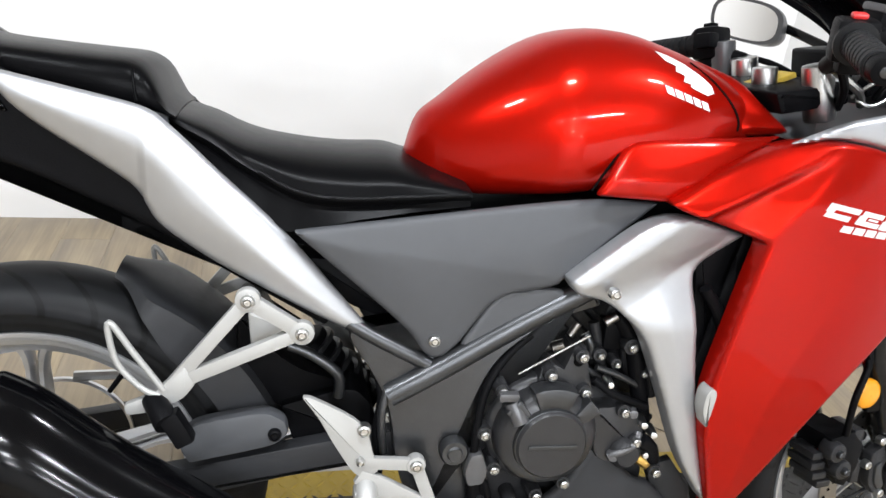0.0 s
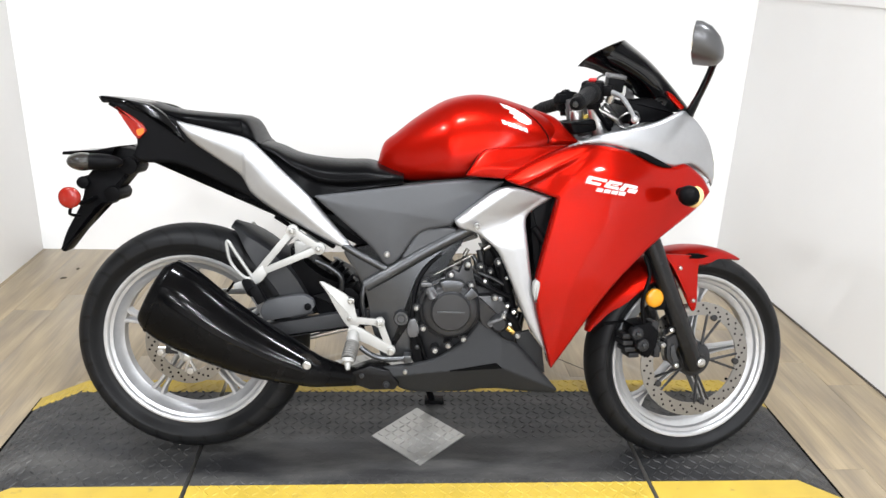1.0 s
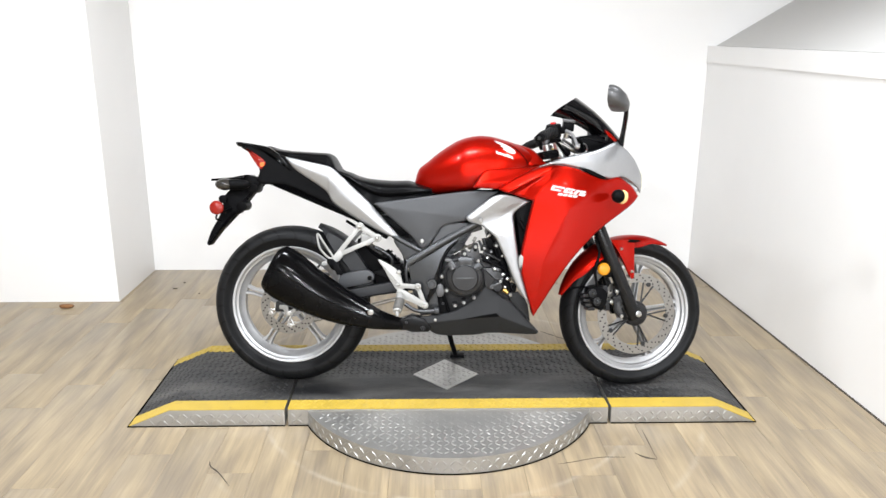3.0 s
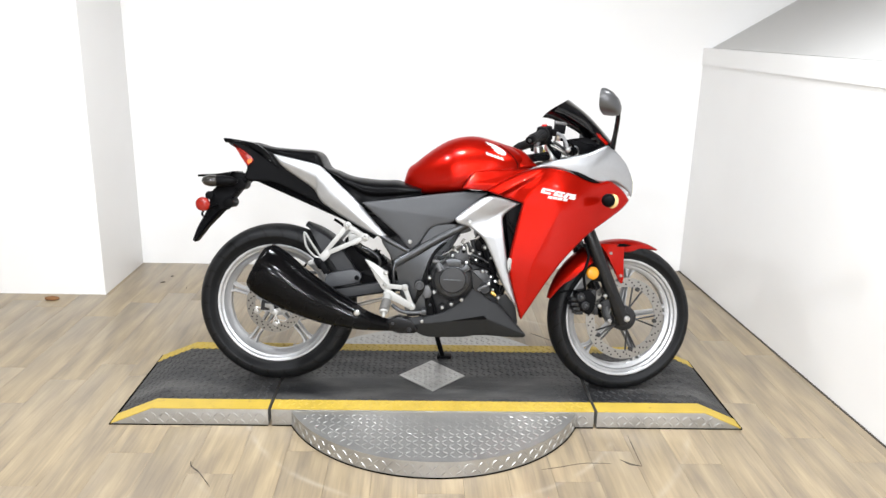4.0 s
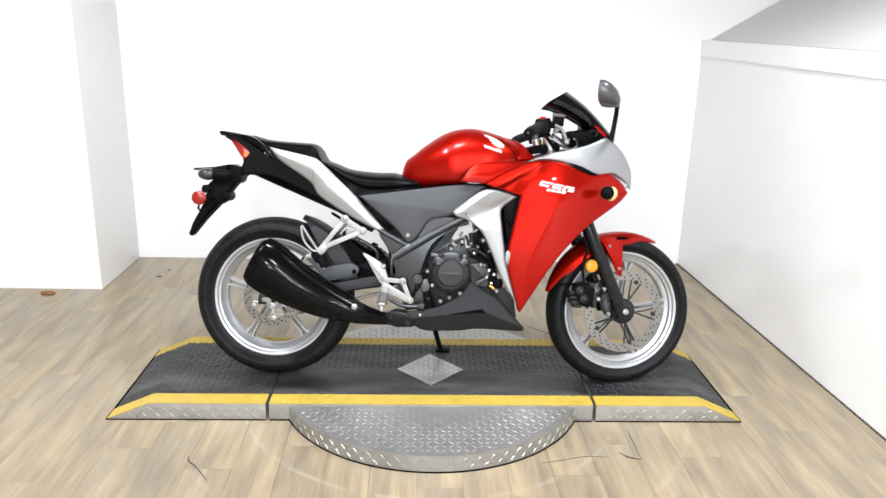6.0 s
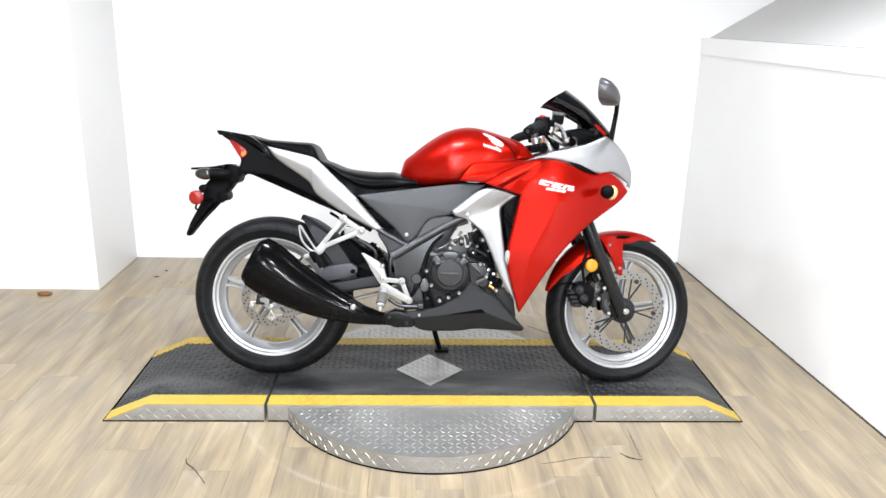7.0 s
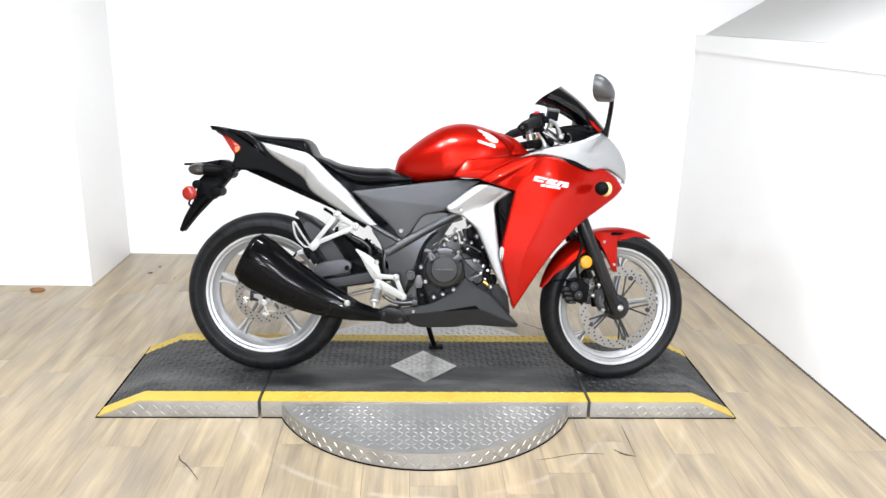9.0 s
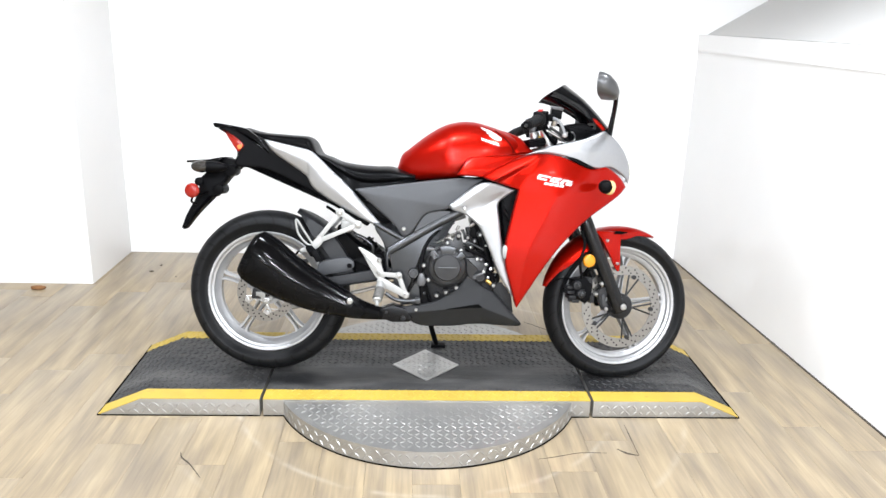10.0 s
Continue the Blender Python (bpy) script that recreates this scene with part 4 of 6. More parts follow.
def can_ring(p, q, half, n=36, grow=0.0):
    p, q = Vector((p[0], p[1])), Vector((q[0], q[1]))
    c, h = (p + q) / 2, (p - q) / 2 * (1 + grow)
    v0 = -0.208 + 0.45 * max(0.0, c.x + 0.33)
    out = []
    for j in range(n):
        a = 2 * math.pi * j / n
        sn, cs = math.sin(a), math.cos(a)
        e = math.copysign(abs(sn) ** 0.86, sn)
        k = math.copysign(abs(cs) ** 0.80, cs) * (1 - 0.25 * max(0, sn) ** 2)
        out.append(Vector((c.x + h.x * e, v0 + (half + grow * 0.05) * k, c.y + h.y * e)))
    return out


def blend(rows, n):
    """Smoothly filled-in sections."""
    flat_rows = [(*p, *q, h) for p, q, h in rows]
    out = []
    for i in range(len(rows) - 1):
        a, b2, c, d = (flat_rows[max(0, min(len(rows) - 1, j))] for j in (i - 1, i, i + 1, i + 2))
        for s in range(n):
            t = s / n
            r = [0.5 * (2 * y + (z - x) * t + (2 * x - 5 * y + 4 * z - w) * t * t + (3 * y - x - 3 * z + w) * t ** 3) for x, y, z, w in zip(a, b2, c, d)]
            out.append(((r[0], r[1]), (r[2], r[3]), r[4]))
    return out + [rows[-1]]


muffler = part("muffler", loft(bmesh.new(), [can_ring(*r) for r in blend(CANS, 5)]), M_BODY, bike, "long gloss black exhaust muffler")
b = bmesh.new()
rows = blend(CANS[2:7], 6)
up_rings = []
for r in rows:
    ring = can_ring(*r, n=72, grow=0.035)
    arc = ring[9:36]
    inner = [Vector((v.x, v.y + 0.002, v.z - 0.003)) for v in arc]
    up_rings.append(arc + inner[::-1])
loft(b, up_rings)
part("heat_shield", b, M_GLOSS, muffler, "gloss black heat shield with bright edge lines")
b = bmesh.new()
loft(b, [can_ring((-0.703, 0.510), (-0.748, 0.425), 0.028), can_ring((-0.715, 0.505), (-0.757, 0.428), 0.024)])
part("tail_pipe", b, M_DARK, muffler)
flow = blend(CANS, 8)
for i0 in (15, 44):
    b = bmesh.new()
    loft(b, [can_ring(*flow[i0], grow=0.012), can_ring(*flow[i0], grow=0.03), can_ring(*flow[i0 + 1], grow=0.03), can_ring(*flow[i0 + 1], grow=0.012)], False)
    part("muffler_band", b, M_GLOSS, muffler)
b = bmesh.new()
tube(b, [(-0.20, -0.17, 0.255), (-0.10, -0.13, 0.250), (0.04, -0.09, 0.255), (0.16, -0.04, 0.30), (0.19, -0.02, 0.40)], 0.022, 14)
part("exhaust_pipe", b, M_CAN, bike, "black exhaust pipe")
bolt(-0.349, -0.270, 0.322, 0.011)
b = bmesh.new()
slab(b, [(-0.372, 0.345), (-0.345, 0.350), (-0.315, 0.325), (-0.322, 0.318), (-0.352, 0.335)], -0.262, -0.255)
part("muffler_stay", b, M_CAN, bike)
b = bmesh.new()
slab(b, [(-0.255, 0.276), (-0.20, 0.296), (-0.155, 0.284), (-0.128, 0.250), (-0.138, 0.234), (-0.20, 0.232), (-0.235, 0.244)], -0.192, -0.130, 0.004, smooth=False)
pc = part("pipe_cover", b, M_CAN, bike, "black cover over the exhaust joint")
bolt(-0.160, -0.194, 0.248, 0.009, M_ENGINE, pc)
bolt(-0.222, -0.194, 0.270, 0.006, M_FRAME, pc)

# belly pan
BELLY = [(-0.173, 0.288), (-0.04, 0.307), (0.036, 0.359), (0.075, 0.411), (0.10, 0.405), (0.14, 0.362), (0.174, 0.353), (0.280, 0.234), (0.271, 0.221), (0.087, 0.222), (0.048, 0.212), (-0.116, 0.209)]


RIDGE_B = [(-0.18, 0.262), (-0.02, 0.281), (0.06, 0.290), (0.13, 0.294), (0.28, 0.236)]


def belly_side(u, w):
    crease = along(RIDGE_B, u)
    return -0.186 + 0.30 * max(0, w - crease) + 0.62 * max(0, crease - w) + 0.25 * max(0, u - 0.16) ** 2


both("belly_pan", BELLY, belly_side, M_BELLY, "dark grey moulded belly pan", depth=0.006)
b = bmesh.new()
slab(b, [(0.000, 0.285), (0.071, 0.298), (0.118, 0.306), (0.132, 0.295), (0.082, 0.292), (0.03, 0.287)], -0.1945, -0.160, smooth=False)
part("belly_vent", b, M_DARK, bike)
bolt(-0.113, -0.184, 0.279, 0.006)
b = bmesh.new()
slab(b, [(0.165, 0.372), (0.203, 0.384), (0.240, 0.336), (0.250, 0.270), (0.20, 0.28)], -0.150, -0.135, 0.003, smooth=False)
part("belly_liner", b, M_BELLY, bike, "dark inner wall of the belly pan")

# frame and engine
FRAME = [(-0.270, 0.592), (-0.163, 0.545), (-0.013, 0.632), (0.05, 0.655), (0.066, 0.620), (0.005, 0.600), (-0.066, 0.545), (-0.095, 0.487), (-0.105, 0.395), (-0.094, 0.295), (-0.171, 0.286), (-0.204, 0.39), (-0.212, 0.447), (-0.222, 0.486), (-0.246, 0.530), (-0.275, 0.572)]
for s in (-1, 1):
    b = bmesh.new()
    slab(b, FRAME, s * 0.142, s * 0.100, 0.007)
    fr = part("frame_plate", b, M_FRAME, bike, "grey steel frame side plate")
    b = bmesh.new()
    tube(b, [(-0.218, s * 0.142, 0.492), (-0.15, s * 0.145, 0.533), (-0.05, s * 0.143, 0.594), (0.055, s * 0.140, 0.650)], 0.0165, 14, 3)
    part("frame_rail", b, M_FRAME, fr)
    b = bmesh.new()
    tube(b, [(-0.275, s * 0.136, 0.594), (-0.24, s * 0.140, 0.574), (-0.165, s * 0.143, 0.535)], 0.010, 12, 3)
    part("frame_rail", b, M_FRAME, fr)
b = bmesh.new()
lathe(b, [(0.0005, -0.012), (0.009, -0.012), (0.011, -0.009), (0.017, -0.009), (0.020, -0.004), (0.020, 0.008), (0.0005, 0.008)], 32, False)
part("pivot_cap", b, M_FRAME, bike, "", pose(-0.126, -0.154, 0.412))
b = bmesh.new()
slab(b, [(-0.105, 0.412), (-0.088, 0.415), (-0.078, 0.385), (-0.084, 0.366), (-0.106, 0.364), (-0.112, 0.385)], -0.170, -0.145, 0.005)
part("pivot_bracket", b, M_SHELL, bike)
b = bmesh.new()
slab(b, [(-0.098, 0.372), (-0.080, 0.372), (-0.074, 0.330), (-0.068, 0.296), (-0.082, 0.286), (-0.098, 0.300)], -0.160, -0.140, 0.004)
part("stop_switch", b, M_BLACK, bike, "black brake switch under the pivot")
bolt(-0.084, -0.163, 0.338, 0.006, M_FRAME)
b = bmesh.new()
slab(b, [(-0.10, 0.495), (-0.03, 0.505), (0.03, 0.505), (0.10, 0.49), (0.165, 0.42), (0.175, 0.33), (0.12, 0.27), (-0.06, 0.26), (-0.105, 0.30), (-0.11, 0.42)], -0.130, 0.135, 0.012)
crank = part("engine", b, M_ENGINE, bike, "black single-cylinder engine")
b = bmesh.new()
P = [(0.0005, 0.050), (0.082, 0.050), (0.082, 0.012), (0.079, 0.008), (0.073, 0.006), (0.071, -0.012), (0.064, -0.022), (0.052, -0.026), (0.049, -0.034), (0.046, -0.038), (0.0005, -0.040)]
lathe(b, P, 64, False)
clutch = part("clutch_cover", b, M_COVER, bike, "round black clutch cover", pose(-0.002, -0.160, 0.440))
b = bmesh.new()
lathe(b, [(0.0475, -0.0345), (0.0505, -0.0325), (0.0515, -0.029), (0.048, -0.029)], 64)
part("cover_ring", b, M_FRAME, clutch)
b = bmesh.new()
box(b, -0.034, -0.0412, -0.003, 0.034, -0.0395, 0.003, 0.001)
part("cover_badge", b, M_FRAME, clutch)
for a0, a1 in ((1.15, 1.95), (2.2, 2.55), (0.55, 0.9)):
    b = bmesh.new()
    n = 8
    o = [(r * math.cos(a0 + (a1 - a0) * i / n), r * math.sin(a0 + (a1 - a0) * i / n)) for r, rng in ((0.080, range(n + 1)), (0.050, range(n, -1, -1))) for i in rng]
    slab(b, o, -0.030, 0.0, 0.004, smooth=False)
    part("cover_boss", b, M_FRAME, clutch)
for u, w in ((-0.069, 0.507), (-0.088, 0.443), (-0.07, 0.389), (-0.038, 0.331), (-0.005, 0.344), (0.034, 0.362), (-0.003, 0.529), (0.038, 0.556), (0.048, 0.503), (0.11, 0.472), (0.134, 0.425), (0.172, 0.374)):
    bolt(u, -0.168, w, 0.0068)
    b = bmesh.new()
    cyl(b, (u, -0.166, w), (u, -0.10, w), 0.010, 0.013, 14)
    part("bolt_boss", b, M_ENGINE, crank)
b = bmesh.new()
slab(b, [(0.066, 0.475), (0.12, 0.478), (0.150, 0.44), (0.150, 0.400), (0.10, 0.385), (0.075, 0.40)], -0.160, -0.10, 0.008)
part("pump_cover", b, M_COVER, crank, "smaller engine side cover")
b = bmesh.new()
lathe(b, [(0.0005, -0.014), (0.016, -0.014), (0.023, -0.006), (0.025, 0.01), (0.0005, 0.01)], 28, False)
part("pump_dome", b, M_ENGINE, crank, "", pose(0.122, -0.160, 0.405))
# cylinder with cooling ribs leaning forward
tilt = pose(0.118, 0, 0.485, 0, 12, 0)
b = bmesh.new()
box(b, -0.042, -0.085, -0.02, 0.045, 0.085, 0.150, 0.008, tilt)
part("cylinder", b, M_ENGINE, crank)
for i in range(6):
    b = bmesh.new()
    box(b, -0.048, -0.100, 0.005 + i * 0.022, 0.052, 0.100, 0.010 + i * 0.022, 0.002, tilt)
    part("cylinder_rib", b, M_ENGINE, crank)
b = bmesh.new()
slab(b, [(0.082, 0.60), (0.105, 0.64), (0.170, 0.60), (0.165, 0.555), (0.092, 0.575)], -0.115, 0.11, 0.008)
part("cylinder_head", b, M_ENGINE, crank)
b = bmesh.new()
slab(b, [(-0.022, 0.495), (-0.014, 0.534), (0.004, 0.540), (0.018, 0.533), (0.030, 0.566), (0.046, 0.566), (0.054, 0.530), (0.066, 0.490)], -0.156, -0.110, 0.003, smooth=False)
part("engine_mount", b, M_COVER, crank, "dark grey cast engine bracket")
b = bmesh.new()
cyl(b, (0.037, -0.1575, 0.545), (0.037, -0.152, 0.545), 0.0075, seg=16)
part("bracket_hole", b, M_DARK, crank)
for i, (u, w, q) in enumerate(((0.070, 0.585, 0.0085), (0.088, 0.594, 0.010), (0.110, 0.590, 0.0095), (0.130, 0.578, 0.010), (0.148, 0.562, 0.009))):
    b = bmesh.new()
    tube(b, [(u, -0.112 - 0.004 * (i % 2), w), (u + 0.012, -0.116, w - 0.045), (u + 0.027, -0.112, w - 0.092)], q, 12, 4)
    part("engine_pipe", b, M_BLACK if i % 2 else M_ENGINE, crank, "black pipe beside the cylinder")
for u, w, v in ((0.122, 0.470, 0.010), (0.141, 0.452, 0.008), (0.128, 0.398, 0.009), (0.101, 0.404, 0.012), (0.158, 0.436, 0.008), (0.150, 0.404, 0.007), (0.082, 0.515, 0.007)):
    b = bmesh.new()
    cyl(b, (u, -0.172, w), (u + 0.006, -0.14, w - 0.004), v * 0.62, v, 14, 0.0015)
    part("hose_clamp", b, M_SHELL if v > 0.0085 else M_CHROME, crank)
for pts, r, mat in (([(0.096, -0.165, 0.402), (0.112, -0.170, 0.412), (0.130, -0.168, 0.420), (0.140, -0.16, 0.436)], 0.006, M_SHELL), ([(0.060, -0.160, 0.520), (0.088, -0.165, 0.500), (0.118, -0.160, 0.486), (0.150, -0.15, 0.470)], 0.0055, M_BLACK), ([(0.140, -0.165, 0.428), (0.160, -0.160, 0.412), (0.172, -0.152, 0.386)], 0.011, M_BLACK)):
    part("engine_hose", tube(bmesh.new(), pts, r, 10), mat, crank)
# clutch arm, throttle fittings and clamps above the clutch cover
b = bmesh.new()
cyl(b, (-0.058, -0.178, 0.497), (-0.046, -0.188, 0.470), 0.011, 0.012, 16, 0.002)
box(b, -0.078, -0.186, 0.500, -0.050, -0.172, 0.512, 0.004)
part("clutch_arm", b, M_SHELL, crank, "blue-grey clutch release arm")
for pts, r in (([(0.030, -0.13, 0.572), (0.040, -0.13, 0.590)], 0.0055), ([(0.052, -0.13, 0.575), (0.060, -0.135, 0.560), (0.064, -0.13, 0.540)], 0.006), ([(-0.012, -0.12, 0.548), (0.004, -0.125, 0.556)], 0.0075), ([(0.012, -0.12, 0.549), (0.026, -0.125, 0.556)], 0.009), ([(0.080, -0.128, 0.590), (0.096, -0.128, 0.600)], 0.007), ([(0.066, -0.15, 0.533), (0.10, -0.148, 0.520), (0.146, -0.14, 0.494)], 0.0045)):
    part("fitting", tube(bmesh.new(), pts, r, 12, 4), M_BLADE if len(pts) == 2 else M_FRAME, crank, "dull metal fitting")
for u, w, r in ((0.072, 0.548, 0.010), (0.118, 0.560, 0.012), (0.098, 0.535, 0.008), (0.140, 0.520, 0.009)):
    b = bmesh.new()
    cyl(b, (u, -0.145, w), (u, -0.10, w), r, r * 1.1, 18, 0.002)
    part("sensor", b, M_ENGINE, crank)
    bolt(u, -0.147, w, r * 0.55, M_CHROME, crank)
b = bmesh.new()
box(b, 0.082, -0.128, 0.548, 0.110, -0.095, 0.590, 0.005)
part("ignition_coil", b, M_BLACK, crank)
b = bmesh.new()
cyl(b, (0.146, -0.150, 0.392), (0.166, -0.152, 0.378), 0.009, 0.009, 14, 0.002)
part("drain_plug", b, M_BRASS, crank)
HOSES = [("clutch_rod", [(-0.045, -0.152, 0.525), (0.0, -0.150, 0.550), (0.052, -0.148, 0.579)], 0.0017, M_BLADE),
         ("oil_pipe", [(0.055, -0.14, 0.528), (0.085, -0.135, 0.505), (0.135, -0.13, 0.462), (0.175, -0.12, 0.437)], 0.005, M_FRAME),
         ("coolant_hose", [(0.10, -0.12, 0.60), (0.125, -0.13, 0.56), (0.14, -0.135, 0.50), (0.165, -0.12, 0.42)], 0.013, M_BLACK),
         ("wiring_loom", [(-0.095, -0.150, 0.33), (-0.098, -0.158, 0.42), (-0.088, -0.150, 0.50), (-0.05, -0.14, 0.558), (0.02, -0.13, 0.603)], 0.006, M_BLACK),
         ("wiring_loom", [(-0.075, -0.145, 0.30), (-0.083, -0.160, 0.37), (-0.06, -0.15, 0.30)], 0.006, M_BLACK),
         ("brake_hose", [(-0.350, -0.10, 0.546), (-0.318, -0.102, 0.532), (-0.284, -0.105, 0.505), (-0.282, -0.10, 0.470)], 0.0075, M_FRAME),
         ("brake_line", [(-0.243, -0.13, 0.54), (-0.228, -0.135, 0.49), (-0.232, -0.13, 0.43), (-0.222, -0.12, 0.36)], 0.005, M_BLACK),
         ("brake_line", [(-0.215, -0.13, 0.52), (-0.226, -0.14, 0.46), (-0.220, -0.13, 0.40)], 0.006, M_FRAME),
         ("breather_hose", [(0.105, -0.11, 0.62), (0.115, -0.13, 0.575), (0.150, -0.125, 0.54)], 0.008, M_BLACK)]
for name, pts, r, mat in HOSES:
    part(name, tube(bmesh.new(), pts, r, 10), mat, bike)
b = bmesh.new()
slab(b, [(-0.40, 0.700), (0.10, 0.760), (0.20, 0.80), (0.26, 0.72), (0.10, 0.69), (-0.05, 0.67), (-0.14, 0.63), (-0.20, 0.63), (-0.29, 0.67)], -0.095, 0.095, 0.006)
part("air_box", b, M_BLACK, bike, "black air box under the tank")
b = bmesh.new()
slab(b, [(0.185, 0.735), (0.275, 0.735), (0.325, 0.52), (0.265, 0.40), (0.235, 0.42), (0.215, 0.50)], -0.145, 0.145, 0.006)
part("radiator", b, M_BLACK, bike, "black radiator behind the fairing")
b = bmesh.new()
tube(b, [(0.20, -0.165, 0.655), (0.235, -0.165, 0.60), (0.24, -0.165, 0.53), (0.215, -0.16, 0.47)], 0.009, 10)
part("radiator_hose", b, M_BLACK, bike)
b = bmesh.new()
slab(b, [(0.26, 0.84), (0.55, 0.80), (0.63, 0.76), (0.52, 0.65), (0.38, 0.60), (0.27, 0.62)], -0.11, 0.11, 0.006)
part("headstock_cover", b, M_BLACK, bike)
b = bmesh.new()
slab(b, [(-0.42, 0.575), (-0.392, 0.582), (-0.370, 0.535), (-0.33, 0.505), (-0.272, 0.485), (-0.29, 0.44), (-0.36, 0.43), (-0.42, 0.50)], -0.070, 0.07, 0.01)
part("shock_guard", b, M_BLACK, bike)
b = bmesh.new()
cyl(b, (-0.335, 0.0, 0.505), (-0.245, 0.0, 0.395), 0.042, 0.042, 24, 0.004)
sh = part("rear_shock", b, M_BLACK, bike, "black rear shock absorber")
for i in range(6):
    p = Vector((-0.325, 0.0, 0.493)).lerp(Vector((-0.255, 0.0, 0.407)), i / 5)
    d = Vector((0.63, 0, -0.77)) * 0.004
    b = bmesh.new()
    cyl(b, p - d, p + d, 0.049, 0.049, 24, 0.002)
    part("spring_coil", b, M_ENGINE, sh)
b = bmesh.new()
slab(b, [(-0.36, 0.45), (-0.262, 0.478), (-0.232, 0.45), (-0.22, 0.39), (-0.34, 0.39)], -0.088, 0.06, 0.006)
part("linkage_cover", b, M_BLACK, bike)

# footrest hangers
def bar(bm, p, q, h, y0, y1, bevel=0.002):
    """A flat bar between two points of (x, z)."""
    p, q = Vector(p), Vector(q)
    d = (q - p).normalized()
    n = Vector((-d.y, d.x)) * h
    slab(bm, [p + n, q + n, q - n, p - n], y0, y1, bevel, smooth=False)


HB = [(-0.400, 0.630), (-0.334, 0.587), (-0.490, 0.518)]
for s in (-1, 1):
    b = bmesh.new()
    a, c = s * 0.158, s * 0.146
    bar(b, HB[0], HB[2], 0.0085, a, c)
    bar(b, HB[1], HB[2], 0.0085, a * 1.004, c * 0.996)
    bar(b, HB[0], HB[1], 0.0095, a * 1.008, c * 0.99)
    for p in HB[:2]:
        cyl(b, (p[0], a * 1.01, p[1]), (p[0], c, p[1]), 0.0155, seg=24, bevel=0.002)
    slab(b, [(-0.475, 0.545), (-0.462, 0.520), (-0.478, 0.498), (-0.515, 0.482), (-0.545, 0.478), (-0.548, 0.492), (-0.515, 0.505)], a * 1.006, c, 0.003)
    tube(b, [(-0.500, a, 0.512), (-0.535, a, 0.565), (-0.557, a, 0.600), (-0.561, a, 0.590), (-0.552, a, 0.548), (-0.525, a, 0.515), (-0.505, a, 0.505)], 0.0042, 10, 4)
    hg = part("pillion_hanger", b, M_CREAM, bike, "cream cast pillion footrest hanger")
    b = bmesh.new()
    slab(b, [(-0.402, 0.600), (-0.372, 0.597), (-0.345, 0.582), (-0.362, 0.555), (-0.398, 0.552)], s * 0.120, s * 0.10, 0.004)
    part("lug", b, M_CREAM, hg)
    for p in HB[:2]:
        bolt(p[0], a * 1.02, p[1], 0.0085, M_CHROME, hg, s)
    b = bmesh.new()
    cyl(b, (-0.515, s * 0.15, 0.498), (-0.492, s * 0.185, 0.480), 0.014, 0.016, 16, 0.002)
    box(b, -0.012, -0.012, -0.045, 0.012, 0.012, 0.0, 0.004, pose(-0.492, s * 0.180, 0.492, 0, -28, 0))
    part("pillion_peg", b, M_BLACK, hg, "folded black rubber pillion peg")
    b = bmesh.new()
    slab(b, [(-0.333, 0.506), (-0.321, 0.506), (-0.267, 0.476), (-0.246, 0.455), (-0.238, 0.420), (-0.228, 0.398), (-0.246, 0.383), (-0.264, 0.394), (-0.292, 0.440), (-0.309, 0.473)], s * 0.173, s * 0.163, 0.0025)
    wh = part("footrest_hanger", b, M_CREAM, bike, "cream cast rider footrest hanger and heel guard")
    b = bmesh.new()
    bar(b, (-0.248, 0.408), (-0.180, 0.403), 0.0085, s * 0.1735, s * 0.164)
    bar(b, (-0.180, 0.403), (-0.152, 0.331), 0.0085, s * 0.1725, s * 0.163)
    slab(b, [(-0.252, 0.398), (-0.226, 0.388), (-0.145, 0.340), (-0.140, 0.326), (-0.152, 0.317), (-0.206, 0.345), (-0.238, 0.358), (-0.262, 0.380)], s * 0.1740, s * 0.1635, 0.0025, smooth=False)
    for p in ((-0.180, 0.403), (-0.152, 0.331)):
        cyl(b, (p[0], s * 0.1755, p[1]), (p[0], s * 0.160, p[1]), 0.0130, seg=20, bevel=0.002)
    part("arm", b, M_CREAM, wh)
    for u, w, r in ((-0.252, 0.459, 0.009), (-0.255, 0.413, 0.006), (-0.180, 0.403, 0.009), (-0.152, 0.330, 0.009)):
        bolt(u, s * 0.175, w, r, M_CHROME, wh, s)
    b = bmesh.new()
    cyl(b, (-0.246, s * 0.165, 0.374), (-0.246, s * 0.196, 0.352), 0.015, 0.016, 18, 0.003)
    box(b, -0.262, s * 0.160, 0.352, -0.232, s * 0.186, 0.372, 0.004)
    pg = part("footpeg", b, M_CREAM, wh, "worn alloy footpeg with a ribbed grip")
    b = bmesh.new()
    for k in range(7):
        p = Vector((-0.246, s * 0.194, 0.353)).lerp(Vector((-0.254, s * 0.232, 0.325)), k / 7)
        q = Vector((-0.246, s * 0.194, 0.353)).lerp(Vector((-0.254, s * 0.232, 0.325)), (k + 0.8) / 7)
        cyl(b, p, q, 0.0185, 0.0185, 18, 0.001)
    cyl(b, (-0.246, s * 0.192, 0.354), (-0.254, s * 0.232, 0.325), 0.0172, 0.0172, 18)
    part("peg_grip", b, M_PEG, pg, "dark ribbed grip")
    b = bmesh.new()
    cyl(b, (-0.254, s * 0.232, 0.325), (-0.254, s * 0.238, 0.318), 0.017, 0.015, 18, 0.002)
    cyl(b, (-0.254, s * 0.237, 0.319), (-0.253, s * 0.247, 0.303), 0.009, 0.005, 14, 0.002)
    part("peg_tip", b, M_CREAM, pg)
b = bmesh.new()
